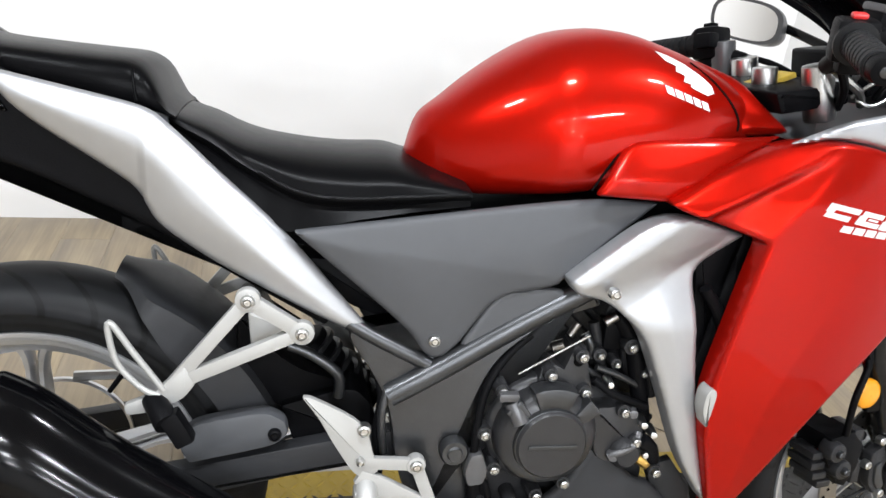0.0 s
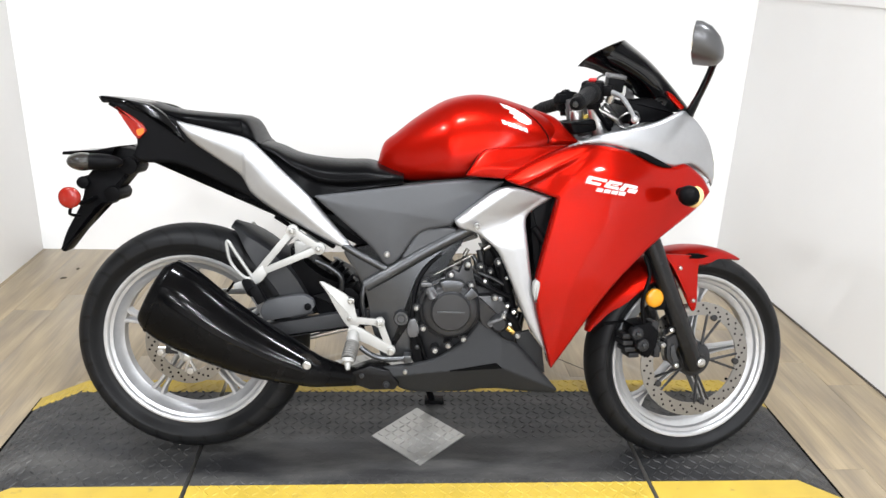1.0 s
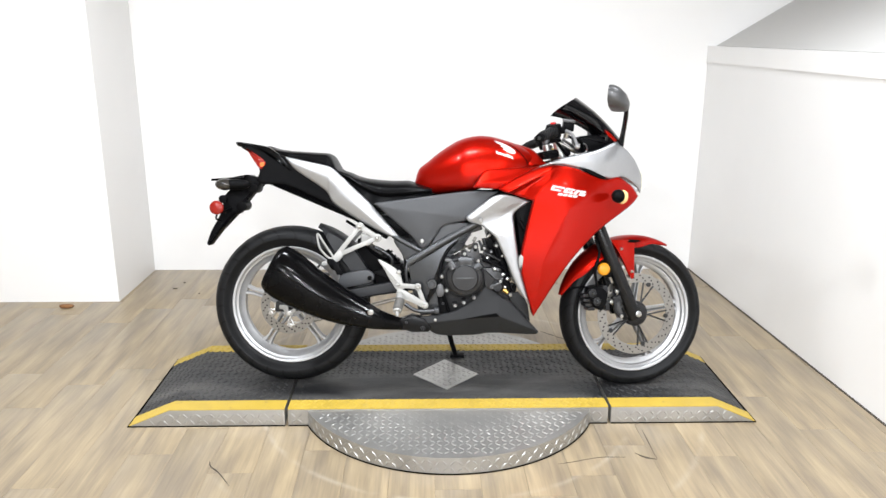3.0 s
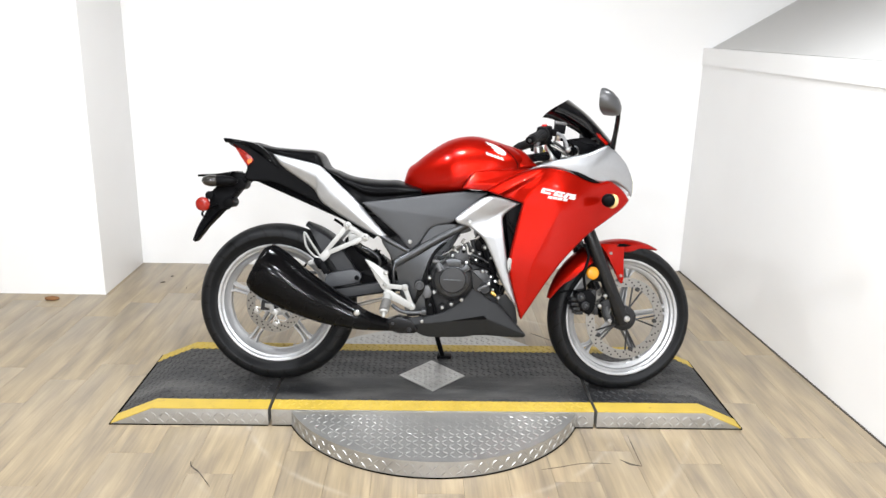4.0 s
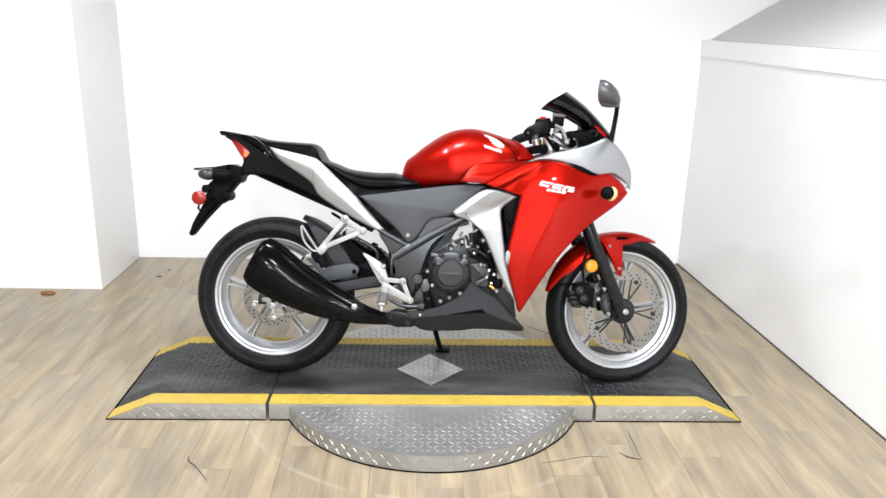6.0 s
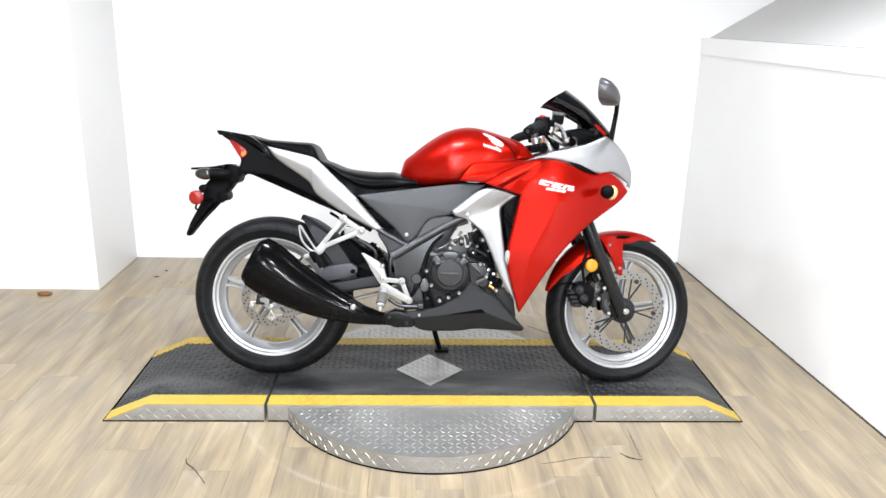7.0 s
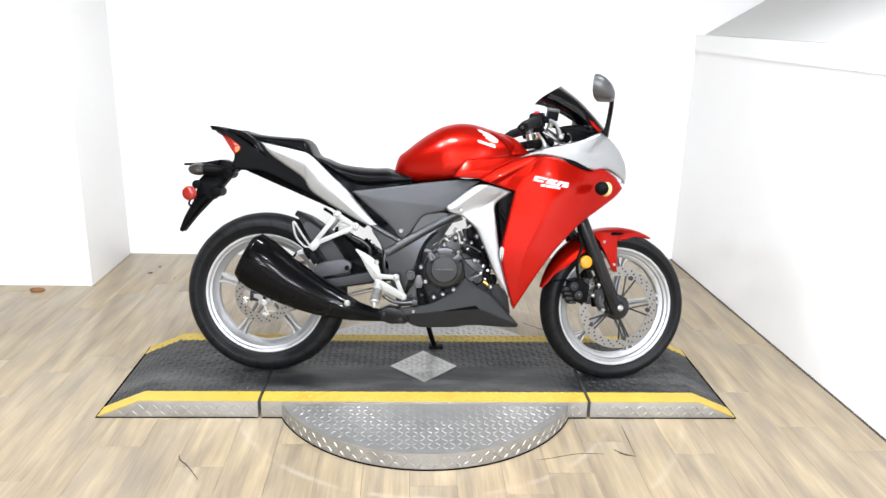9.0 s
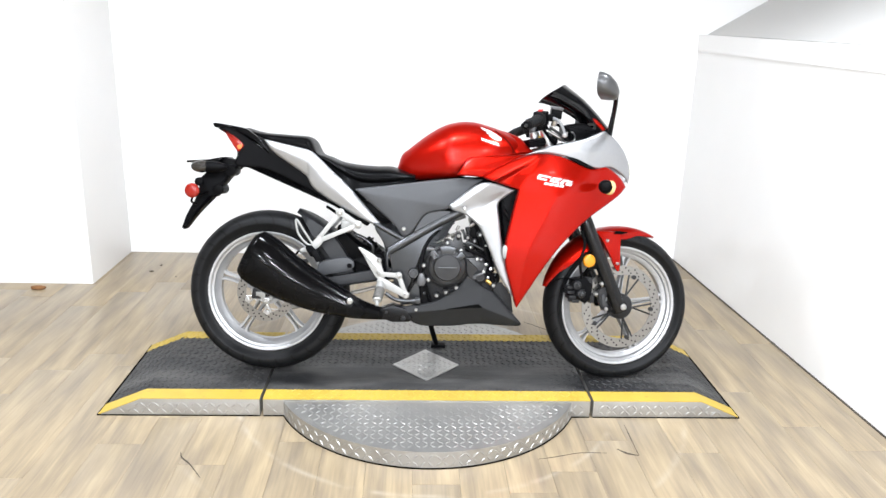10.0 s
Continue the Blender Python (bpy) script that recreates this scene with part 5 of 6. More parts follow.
tube(b, [(-0.228, -0.165, 0.336), (-0.200, -0.170, 0.318), (-0.165, -0.172, 0.309), (-0.112, -0.172, 0.311)], 0.0075, 10)
box(b, -0.118, -0.185, 0.302, -0.098, -0.150, 0.322, 0.003)
part("brake_pedal", b, M_FRAME, bike, "grey steel brake pedal")

# swingarm and rear drive
M_HUG = material("dark_grey_plastic", (0.017, 0.0175, 0.019), 0.45, var=0.15, scale=60, bump=0.2, bump_scale=700, specular=0.25)
for s in (-1, 1):
    b = bmesh.new()
    slab(b, [(-0.16, 0.430), (-0.30, 0.410), (-0.482, 0.376), (-0.66, 0.345), (-0.73, 0.335), (-0.735, 0.295), (-0.66, 0.292), (-0.404, 0.345), (-0.285, 0.372), (-0.15, 0.385)], s * 0.118, s * 0.090, 0.004)
    part("swingarm", b, M_HUG, bike, "black box-section swingarm")
b = bmesh.new()
slab(b, [(-0.490, 0.412), (-0.477, 0.445), (-0.379, 0.463), (-0.352, 0.448), (-0.347, 0.428), (-0.366, 0.410), (-0.477, 0.388)], -0.128, -0.10, 0.007)
gd = part("arm_guard", b, M_GREY, bike, "grey moulded swingarm guard")
bolt(-0.366, -0.130, 0.430, 0.009, M_BLACK, gd)
rings = []
for i in range(29):
    t = i / 28
    a = radians(70.5 - 55 * t)
    half = 0.092 * (0.40 + 0.60 * smooth_step(t / 0.20))
    low = 0.324 - 0.044 * smooth_step(t / 0.42)
    top = 0.341 + 0.012 * t
    out, inn = [], []
    for k in range(-10, 11):
        e = abs(k) / 10
        # over the crown, round the shoulder, then down the side
        y, r = (half * 0.93 * e / 0.6, top - 0.012 * (e / 0.6) ** 3) if e < 0.6 else (half * (0.93 + 0.07 * (e - 0.6) / 0.4), top - 0.012 - (top - 0.012 - low) * (e - 0.6) / 0.4)
        y = math.copysign(y, k)
        out.append(Vector((RW[0] + r * math.cos(a), y, RW[2] + r * math.sin(a))))
        r, y = r - (0.004 if e < 0.6 else 0.0), y * (1.0 if e < 0.6 else 0.95)
        inn.append(Vector((RW[0] + r * math.cos(a), y, RW[2] + r * math.sin(a))))
    rings.append(out + inn[::-1])
hu = part("rear_hugger", loft(bmesh.new(), rings), M_HUG, bike, "dark grey plastic tyre hugger")
b = bmesh.new()
tube(b, [(-0.475, 0.03, 0.640), (-0.445, 0.03, 0.622), (-0.425, 0.03, 0.604)], 0.006, 8)
part("hugger_clip", b, M_BLACK, hu)
b = bmesh.new()
slab(b, [(-0.335, 0.665), (-0.280, 0.602), (-0.215, 0.578), (-0.19, 0.60), (-0.19, 0.66)], -0.090, 0.090, 0.004)
part("battery_box", b, M_BLACK, bike)
b = bmesh.new()
slab(b, [(-0.71, 0.365), (-0.665, 0.372), (-0.635, 0.345), (-0.645, 0.300), (-0.69, 0.290), (-0.72, 0.315)], -0.112, -0.074, 0.006)
cal = part("rear_caliper", b, M_BLACK, bike, "black rear brake caliper")
b = bmesh.new()
slab(b, [(-0.716, 0.322), (-0.684, 0.322), (-0.680, 0.300), (-0.664, 0.306), (-0.655, 0.318), (-0.652, 0.296), (-0.664, 0.284), (-0.692, 0.282), (-0.700, 0.304), (-0.716, 0.308)], -0.126, -0.110, 0.003, smooth=False)
part("axle_adjuster", b, M_CREAM, cal, "pale cast axle adjuster")
bolt(-0.676, -0.128, 0.290, 0.012, M_STEEL, cal)
b = bmesh.new()
lathe(b, [(0.095, 0.085), (0.100, 0.085), (0.100, 0.092), (0.095, 0.092)], 60)
part("sprocket", b, M_STEEL, bike, "", pose(*RW))
b = bmesh.new()
for w0, w1 in ((0.413, 0.430), (0.210, 0.352)):
    tube(b, [(-0.67, 0.089, w0), (-0.14, 0.089, w1)], 0.008, 8, 2)
part("drive_chain", b, M_STEEL, bike, "drive chain")

# fork, brake and mudguard turn with the front wheel
turned = front.matrix_basis.copy()
steer = turned @ Matrix.Translation((-0.022, 0, 0.010))
for s in (-1, 1):
    b = bmesh.new()
    cyl(b, (0.004, s * 0.094, -0.022), (-0.152, s * 0.094, 0.330), 0.027, 0.026, 28, 0.003)
    box(b, -0.020, s * 0.078, -0.022, 0.022, s * 0.115, 0.016, 0.006)
    leg = part("fork_leg", b, M_FORK, bike, "black telescopic fork leg", steer)
    b = bmesh.new()
    cyl(b, (-0.140, s * 0.094, 0.300), (-0.235, s * 0.094, 0.515), 0.019, 0.019, 24)
    part("fork_tube", b, M_STEEL, leg)
    bolt(0.006, s * 0.118, -0.003, 0.0125, M_CHROME, leg, s, 0.008)
    b = bmesh.new()
    box(b, -0.128, s * 0.098, 0.140, -0.100, s * 0.108, 0.190, 0.003)
    br = part("reflector_bracket", b, M_BLACK, leg)
    b = bmesh.new()
    lathe(b, [(0.0005, s * 0.006), (0.016, s * 0.006), (0.0225, s * 0.003), (0.0245, 0), (0.0245, -s * 0.006), (0.0005, -s * 0.006)], 36, False)
    part("fork_reflector", b, M_AMBER, leg, "round amber reflector", pose(-0.131, s * 0.106, 0.172))
b = bmesh.new()
slab(b, [(-0.185, 0.100), (-0.140, 0.108), (-0.112, 0.080), (-0.118, 0.04), (-0.138, 0.010), (-0.155, 0.016), (-0.190, 0.065)], -0.105, -0.035, 0.006, smooth=False)
cal = part("front_caliper", b, M_BLACK, bike, "black front brake caliper", steer)
for u, w in ((-0.178, 0.080), (-0.160, 0.048)):
    b = bmesh.new()
    cyl(b, (u, -0.116, w), (u, -0.09, w), 0.016, 0.018, 18, 0.003)
    pn = part("caliper_piston", b, M_ENGINE, cal)
    bolt(u, -0.118, w, 0.007, M_FRAME, pn)
for u, w, sx, sz in ((-0.200, 0.070, 0.012, 0.006), (-0.197, 0.052, 0.014, 0.006), (-0.190, 0.034, 0.014, 0.006), (-0.178, 0.018, 0.014, 0.006), (-0.122, 0.092, 0.010, 0.014), (-0.112, 0.030, 0.008, 0.020)):
    b = bmesh.new()
    box(b, u - sx, -0.100, w - sz, u + sx, -0.050, w + sz, 0.002)
    part("caliper_fin", b, M_ENGINE, cal)
b = bmesh.new()
slab(b, [(-0.088, 0.060), (-0.060, 0.075), (-0.050, 0.045), (-0.062, 0.020), (-0.045, -0.005), (-0.060, -0.020), (-0.085, 0.005)], -0.104, -0.085, 0.004)
part("caliper_bracket", b, M_ENGINE, cal)
b = bmesh.new()
slab(b, [(-0.078, 0.040), (-0.066, 0.046), (-0.062, 0.022), (-0.052, 0.002), (-0.062, -0.008), (-0.076, 0.010)], -0.108, -0.100, 0.002)
part("bracket_lug", b, M_FRAME, cal)
for u, w in ((-0.078, 0.085), (-0.10, 0.045), (-0.058, -0.012)):
    bolt(u, -0.106, w, 0.0075, M_CHROME, cal)
b = bmesh.new()
tube(b, [(-0.165, -0.10, 0.285), (-0.155, -0.115, 0.235), (-0.172, -0.118, 0.170), (-0.158, -0.105, 0.105)], 0.0055, 10)
part("brake_hose", b, M_BLACK, cal)
b = bmesh.new()
tube(b, [(-0.19, -0.05, 0.10), (-0.215, -0.055, 0.098), (-0.245, -0.05, 0.094)], 0.004, 8)
part("sensor_lead", b, M_BLACK, cal)


def guard(bm, a0, a1, R, half, drop):
    """A curved mudguard strip round the wheel."""
    rings = []
    for i in range(31):
        a = radians(a0 + (a1 - a0) * i / 30)
        narrow = (0.05 + 0.95 * math.sin(math.pi * min(1, i / 13) / 2)) * (1 - 0.85 * max(0, (i - 19) / 11) ** 1.5)
        k = half * narrow
        out, inn = [], []
        for j in range(15):
            t = -1 + 2 * j / 14
            r = R - drop * min(1, 1.25 * narrow) * abs(t) ** 2.6
            out.append(Vector((r * math.cos(a), k * math.sin(t * 1.35) / math.sin(1.35), r * math.sin(a))))
            inn.append(Vector(((r - 0.004) * math.cos(a), (k - 0.004) * math.sin(t * 1.35) / math.sin(1.35), (r - 0.004) * math.sin(a))))
        rings.append(out + inn[::-1])
    loft(bm, rings)


b = bmesh.new()
guard(b, 60, 166, 0.309, 0.076, 0.045)
mg = part("front_mudguard", b, M_RED, bike, "glossy red front mudguard", turned)
for s in (-1, 1):
    b = bmesh.new()
    slab(b, [(-0.128, 0.296), (-0.018, 0.290), (-0.022, 0.262), (-0.019, 0.150), (-0.028, 0.137), (-0.040, 0.152), (-0.092, 0.252)], s * 0.086, s * 0.076, 0.003)
    tb = part("mudguard_tab", b, M_RED, mg)
    b = bmesh.new()
    slab(b, [(-0.054, 0.283), (-0.043, 0.293), (-0.010, 0.293), (0.008, 0.288), (-0.020, 0.282)], s * 0.0875, s * 0.060)
    part("mudguard_slot", b, M_DARK, mg)
    for u, w in ((-0.077, 0.258), (-0.033, 0.170)):
        bolt(u, s * 0.088, w, 0.006, M_CHROME, tb, s)

# screen: a bubble between the ridge line and the swept-back side tips
RIDGE = [(0.616, 0.953), (0.562, 1.017), (0.500, 1.077), (0.430, 1.128)]
EDGE = [(0.566, 0.956, 0.116), (0.508, 1.006, 0.112), (0.430, 1.052, 0.140), (0.346, 1.086, 0.166)]
rc = spline([(x, 0, z) for x, z in RIDGE], 6)
ec = spline([(x, y, z) for x, z, y in EDGE], 6)
b = bmesh.new()
grid = []
for i, (p, q) in enumerate(zip(rc, ec)):
    row = []
    for j in range(-10, 11):
        t = abs(j) / 10
        k = 1 - math.cos(t * math.pi / 2)
        tip = 0.012 * max(0.0, i / (len(rc) - 1) - 0.8) / 0.2 * t ** 4
        row.append(Vector((p.x + (q.x - p.x) * k + tip, math.copysign(q.y * math.sin(t * math.pi / 2), j), p.z + (q.z - p.z) * k - tip)))
    grid.append(row)
loft(b, [r + [v + Vector((-0.0025, 0, -0.0035)) for v in r[::-1]] for r in grid])
part("windscreen", b, M_SCREEN, bike, "dark smoked windscreen with a raised centre")
b = bmesh.new()
slab(b, [(0.522, 1.000), (0.538, 0.992), (0.572, 0.960), (0.562, 0.953), (0.530, 0.984)], -0.122, -0.106, 0.002)
part("screen_trim", b, M_RED, bike, "red screen trim")

# nose, lamp and dashboard
M_PALE = material("pale_amber_lens", (0.80, 0.55, 0.22), 0.2, coat=0.5, var=0.05, scale=80)
b = bmesh.new()
NOSE = ((0.580, 0.945), (0.632, 0.912), (0.660, 0.880), (0.680, 0.848), (0.690, 0.815), (0.688, 0.790), (0.674, 0.765), (0.60, 0.75), (0.50, 0.80), (0.50, 0.90))
loft(b, [[Vector((0.5 + (x - 0.5) * k, y, z)) for x, z in NOSE] for y, k in ((-0.085, 0.90), (-0.065, 0.965), (-0.035, 1.0), (0, 1.01), (0.035, 1.0), (0.065, 0.965), (0.085, 0.90))])
nose = part("nose_cap", b, M_SILVER, bike, "silver nose cap")
b = bmesh.new()
loft(b, [[Vector((x, y, z)) for x, z in ((0.676, 0.848), (0.697, 0.812), (0.698, 0.785), (0.676, 0.768))] for y in (-0.055, -0.02, 0.02, 0.055)])
part("headlamp", b, M_CLEAR, nose, "clear headlamp lens")
both("cowl_vent", [(0.413, 0.857), (0.455, 0.850), (0.511, 0.824), (0.535, 0.812), (0.50, 0.813), (0.455, 0.832)], lambda u, w: cowl_side(u, w) - 0.0125, M_BLACK, "black vent between cowl and fairing", depth=0.003, roll=0.004)
b = bmesh.new()
slab(b, [(0.43, 0.975), (0.50, 0.985), (0.56, 0.945), (0.52, 0.925), (0.44, 0.915)], -0.09, 0.09, 0.006)
part("dashboard", b, M_BLACK, bike, "black instrument housing")
for s in (-1, 1):
    b = bmesh.new()
    blob(b, (0.548, s * 0.222, 0.756), (0.014, 0.030, 0.013))
    blob(b, (0.552, s * 0.258, 0.752), (0.027, 0.026, 0.025), pose(0, 0, 0, 0, 12, s * 20))
    sg = part("front_indicator", b, M_BLACK, bike, "black front turn signal")
    b = bmesh.new()
    blob(b, (0.567, s * 0.252, 0.749), (0.021, 0.027, 0.0265), pose(0, 0, 0, 0, 12, s * 20))
    part("lens", b, M_PALE, sg, "pale amber lens")
    # mirror: a rounded shell with the glass facing back
    rings = []
    for i, (k, d) in enumerate(((1.0, 0.0), (1.0, 0.012), (0.90, 0.032), (0.66, 0.050), (0.30, 0.060), (0.04, 0.062))):
        ring = []
        for j in range(28):
            a = 2 * math.pi * j / 28
            y = (0.066 if s < 0 else 0.080) * math.copysign(abs(math.cos(a)) ** 0.7, math.cos(a)) * k
            z = 0.040 * math.copysign(abs(math.sin(a)) ** 0.7, math.sin(a)) * k
            ring.append(Vector((d, y, z + s * 0.010 * (y / 0.066) - d * d * 5.0 + 0.002)))
        rings.append(ring)
    b = loft(bmesh.new(), rings)
    mi = part("mirror", b, M_SHELL, bike, "dark grey mirror on a thin stalk", pose(0.490, -0.382, 1.089, 0, 4, -24) if s < 0 else pose(0.506, 0.362, 1.019, 0, 4, 26))
    b = bmesh.new()
    loft(b, [[Vector((-0.002, v.y * 0.88, v.z * 0.86)) for v in rings[0]], [Vector((-0.0005, v.y * 0.88, v.z * 0.86)) for v in rings[0]]])
    part("mirror_glass", b, M_MIRROR, mi)
    b = bmesh.new()
    near = [(0.552, -0.342, 1.060), (0.563, -0.285, 1.030), (0.577, -0.19, 0.982), (0.586, -0.112, 0.942)]
    away = [(0.560, 0.325, 1.014), (0.572, 0.27, 0.998), (0.580, 0.19, 0.975), (0.577, 0.135, 0.950)]
    tube(b, near if s < 0 else away, [0.008, 0.0085, 0.009, 0.013], 10)
    part("mirror_stalk", b, M_GLOSS, bike)
    # clip-on bars, the far one lower with the steering
    root, mid, tip = ((0.350, -0.115, 0.955), (0.310, -0.212, 0.984), (0.259, -0.322, 0.960)) if s < 0 else ((0.360, 0.105, 0.950), (0.318, 0.175, 0.968), (0.272, 0.262, 0.950))
    root, mid, tip = Vector(root), Vector(mid), Vector(tip)
    b = bmesh.new()
    cyl(b, root, mid, 0.012, 0.012, 16)
    part("handlebar", b, M_BLACK, bike, "black clip-on handlebar")
    b = bmesh.new()
    long = (tip - mid).length
    prof = [(0.010, -0.004), (0.026, -0.004), (0.026, 0.004), (0.0165, 0.005)]
    for i in range(8):
        y0, y1 = 0.006 + (long - 0.008) * i / 8, 0.006 + (long - 0.008) * (i + 0.78) / 8
        prof += [(0.0165, y0), (0.0186, y0 + 0.001), (0.0186, y1 - 0.001), (0.0165, y1)]
    prof += [(0.0165, long), (0.010, long)]
    lathe(b, prof, 24, True, Matrix.Translation(mid) @ (tip - mid).to_track_quat("Y", "Z").to_matrix().to_4x4())
    gp = part("hand_grip", b, M_RUBBER, bike, "ribbed black rubber grip")
    b = bmesh.new()
    cyl(b, tip, tip + (tip - mid).normalized() * 0.024, 0.0165, 0.0145, 20, 0.003)
    part("bar_end", b, M_BLACK, gp)
    b = bmesh.new()
    end = tip + (tip - mid).normalized() * 0.026
    cyl(b, end - (tip - mid).normalized() * 0.004, end, 0.007, 0.006, 14, 0.001)
    part("bar_screw", b, M_FRAME, gp)
    b = bmesh.new()
    turn = (mid - tip).to_track_quat("Y", "Z").to_matrix().to_4x4()
    place = Matrix.Translation(mid + (mid - tip).normalized() * 0.022) @ turn
    box(b, -0.024, -0.020, -0.026, 0.026, 0.022, 0.026, 0.008, place)
    box(b, -0.012, -0.016, -0.040, 0.016, 0.016, -0.020, 0.005, place)
    sw = part("switch_block", b, M_BLACK, bike, "black switch housing")
    b = bmesh.new()
    box(b, -0.008, -0.010, 0.026, 0.010, 0.008, 0.033, 0.003, place)
    part("switch_rocker", b, M_REDDECAL if s < 0 else M_BLACK, sw)
    b = bmesh.new()
    box(b, 0.018, -0.004, -0.010, 0.046, 0.026, 0.014, 0.005, place)
    lb = part("lever_bracket", b, M_BLACK, bike, "black lever bracket")
    k = place @ Vector((0.040, 0.010, 0.0))
    far = Vector((0.383, -0.346, 0.927)) if s < 0 else Vector((0.400, 0.340, 0.925))
    b = bmesh.new()
    tube(b, [k, k.lerp(far, 0.25) + Vector((0.012, 0, 0.004)), k.lerp(far, 0.6) + Vector((0.010, 0, 0.002)), far], [0.007, 0.0058, 0.005, 0.0045], 12)
    blob(b, far, (0.009, 0.009, 0.009))
    part("lever", b, M_ALLOY, lb, "silver control lever")
b = bmesh.new()
box(b, -0.020, -0.020, -0.018, 0.020, 0.020, 0.020, 0.004, pose(0.378, -0.165, 1.010, 8, 6, 0))
rs = part("fluid_reservoir", b, M_BLACK, bike, "square black brake fluid reservoir")
b = bmesh.new()
box(b, -0.022, -0.022, 0.014, 0.022, 0.022, 0.024, 0.003, pose(0.378, -0.165, 1.010, 8, 6, 0))
part("cap", b, M_SHELL, rs)
b = bmesh.new()
cyl(b, (0.372, -0.15, 0.965), (0.376, -0.16, 0.995), 0.010, 0.012, 14, 0.002)
part("reservoir_stem", b, M_STEEL, rs)
b = bmesh.new()
cyl(b, (0.345, 0.130, 0.915), (0.334, 0.132, 0.978), 0.018, 0.020, 20, 0.003)
part("fork_top", b, M_SHELL, bike, "grey fork top cap")
b = bmesh.new()
slab(b, [(0.285, 0.915), (0.395, 0.935), (0.400, 0.905), (0.300, 0.885)], -0.11, 0.11, 0.008)
part("top_yoke", b, M_BLACK, bike, "black top yoke")
b = bmesh.new()
cyl(b, (0.325, -0.02, 0.91), (0.320, -0.02, 0.945), 0.018, 0.018, 20, 0.003)
part("ignition_lock", b, M_STEEL, bike)
for s in (-1, 1):
    b = bmesh.new()
    cyl(b, (0.372, s * 0.092, 0.88), (0.352, s * 0.092, 0.955), 0.021, 0.021, 20, 0.003)
    part("fork_cap", b, M_STEEL, bike)
for pts, r, mat in (([(0.36, -0.16, 0.96), (0.41, -0.09, 0.935), (0.42, 0.0, 0.93), (0.38, 0.04, 0.90)], 0.005, M_STEEL), ([(0.33, 0.17, 0.96), (0.40, 0.10, 0.95), (0.43, 0.02, 0.92)], 0.005, M_BLACK), ([(0.35, -0.13, 0.95), (0.40, -0.12, 0.925), (0.425, -0.10, 0.905)], 0.006, M_CHROME), ([(0.50, -0.075, 0.935), (0.515, -0.07, 0.975), (0.545, -0.045, 0.978), (0.555, 0.0, 0.965)], 0.005, M_CHROME), ([(0.40, -0.11, 0.915), (0.42, -0.13, 0.94), (0.45, -0.12, 0.945), (0.46, -0.11, 0.92), (0.43, -0.115, 0.905), (0.41, -0.11, 0.912)], 0.003, M_STEEL), ([(0.385, -0.15, 0.97), (0.43, -0.14, 0.955), (0.445, -0.10, 0.915)], 0.0055, M_BLACK), ([(0.32, -0.17, 0.97), (0.355, -0.15, 0.93), (0.39, -0.10, 0.90)], 0.006, M_BLACK)):
    part("control_cable", tube(bmesh.new(), pts, r, 8), mat, bike)
b = bmesh.new()
box(b, -0.036, -0.03, -0.004, 0.036, 0.02, 0.004, 0.002, pose(0.333, 0.0, 0.924, 0, -22, 0))
part("warning_label", b, M_YELLOW, bike)

# side stand
b = bmesh.new()
tube(b, [(-0.07, 0.11, 0.25), (-0.055, 0.15, 0.15), (-0.03, 0.215, 0.055)], [0.012, 0.011, 0.010], 12)
box(b, -0.03, -0.018, -0.008, 0.03, 0.018, 0.006, 0.003, pose(-0.022, 0.222, 0.049, 10.3, 0, 0))
part("side_stand", b, M_BLACK, bike, "black side stand")

# trim, bolts and decals
bolt(-0.165, cover_side(-0.165, 0.576) - 0.004, 0.576, 0.008)
bolt(0.055, -0.199, 0.658, 0.008)
bolt(-0.165, 0.004 - cover_side(-0.165, 0.576), 0.576, 0.008, out=1)
both("side_inset", [(-0.085, 0.641), (-0.003, 0.648), (0.014, 0.637), (-0.017, 0.615), (-0.12, 0.559), (-0.128, 0.568)], lambda u, w: -0.151, M_GREY, "grey infill below the side cover", depth=0.004, roll=0.005)


def fairing_skin(u, w):
    d = edge_distance([(u, w)], rounded(FAIRING))[0]
    return fairing_side(u, w) - 0.012 * (1 - math.exp(-(d / 0.08) ** 1.5))


def decal(pts, skin_of, mat, name="decal", label="plain white decal shape"):
    part(name, panel(pts, lambda u, w: skin_of(u, w) - 0.0012, thick=0.0008, roll=0.001, depth=0.0, smooth=False, cell=0.006), mat, bike, label)


# leaning plain white blocks with dark slots on the fairing, and a row of small blocks under them
MARK, ALONG, ACROSS = (0.306, 0.774), (0.126, -0.024), (0.012, 0.017)
for i0, i1, j0, j1 in ((0.00, 0.36, 0.62, 1.0), (0.00, 0.09, 0.38, 0.62), (0.02, 0.30, 0.0, 0.38), (0.40, 0.66, 0.66, 1.0), (0.38, 0.66, 0.0, 0.34), (0.38, 0.47, 0.34, 0.66), (0.50, 0.62, 0.43, 0.57), (0.70, 0.98, 0.60, 1.0), (0.68, 0.78, 0.0, 0.60), (0.84, 1.02, 0.0, 0.52)):
    decal([(MARK[0] + ALONG[0] * i + ACROSS[0] * j, MARK[1] + ALONG[1] * i + ACROSS[1] * j) for i, j in ((i0, j0), (i1, j0), (i1, j1), (i0, j1))], fairing_skin, M_WHITE, label="plain white decal block")
for k in range(4):
    i0, i1 = 0.25 * k, 0.25 * k + 0.21
    decal([(0.335 + 0.074 * i + 0.004 * j, 0.754 - 0.010 * i + 0.0085 * j) for i, j in ((i0, 0), (i1, 0), (i1, 1), (i0, 1))], fairing_skin, M_WHITE, label="small plain white decal block")
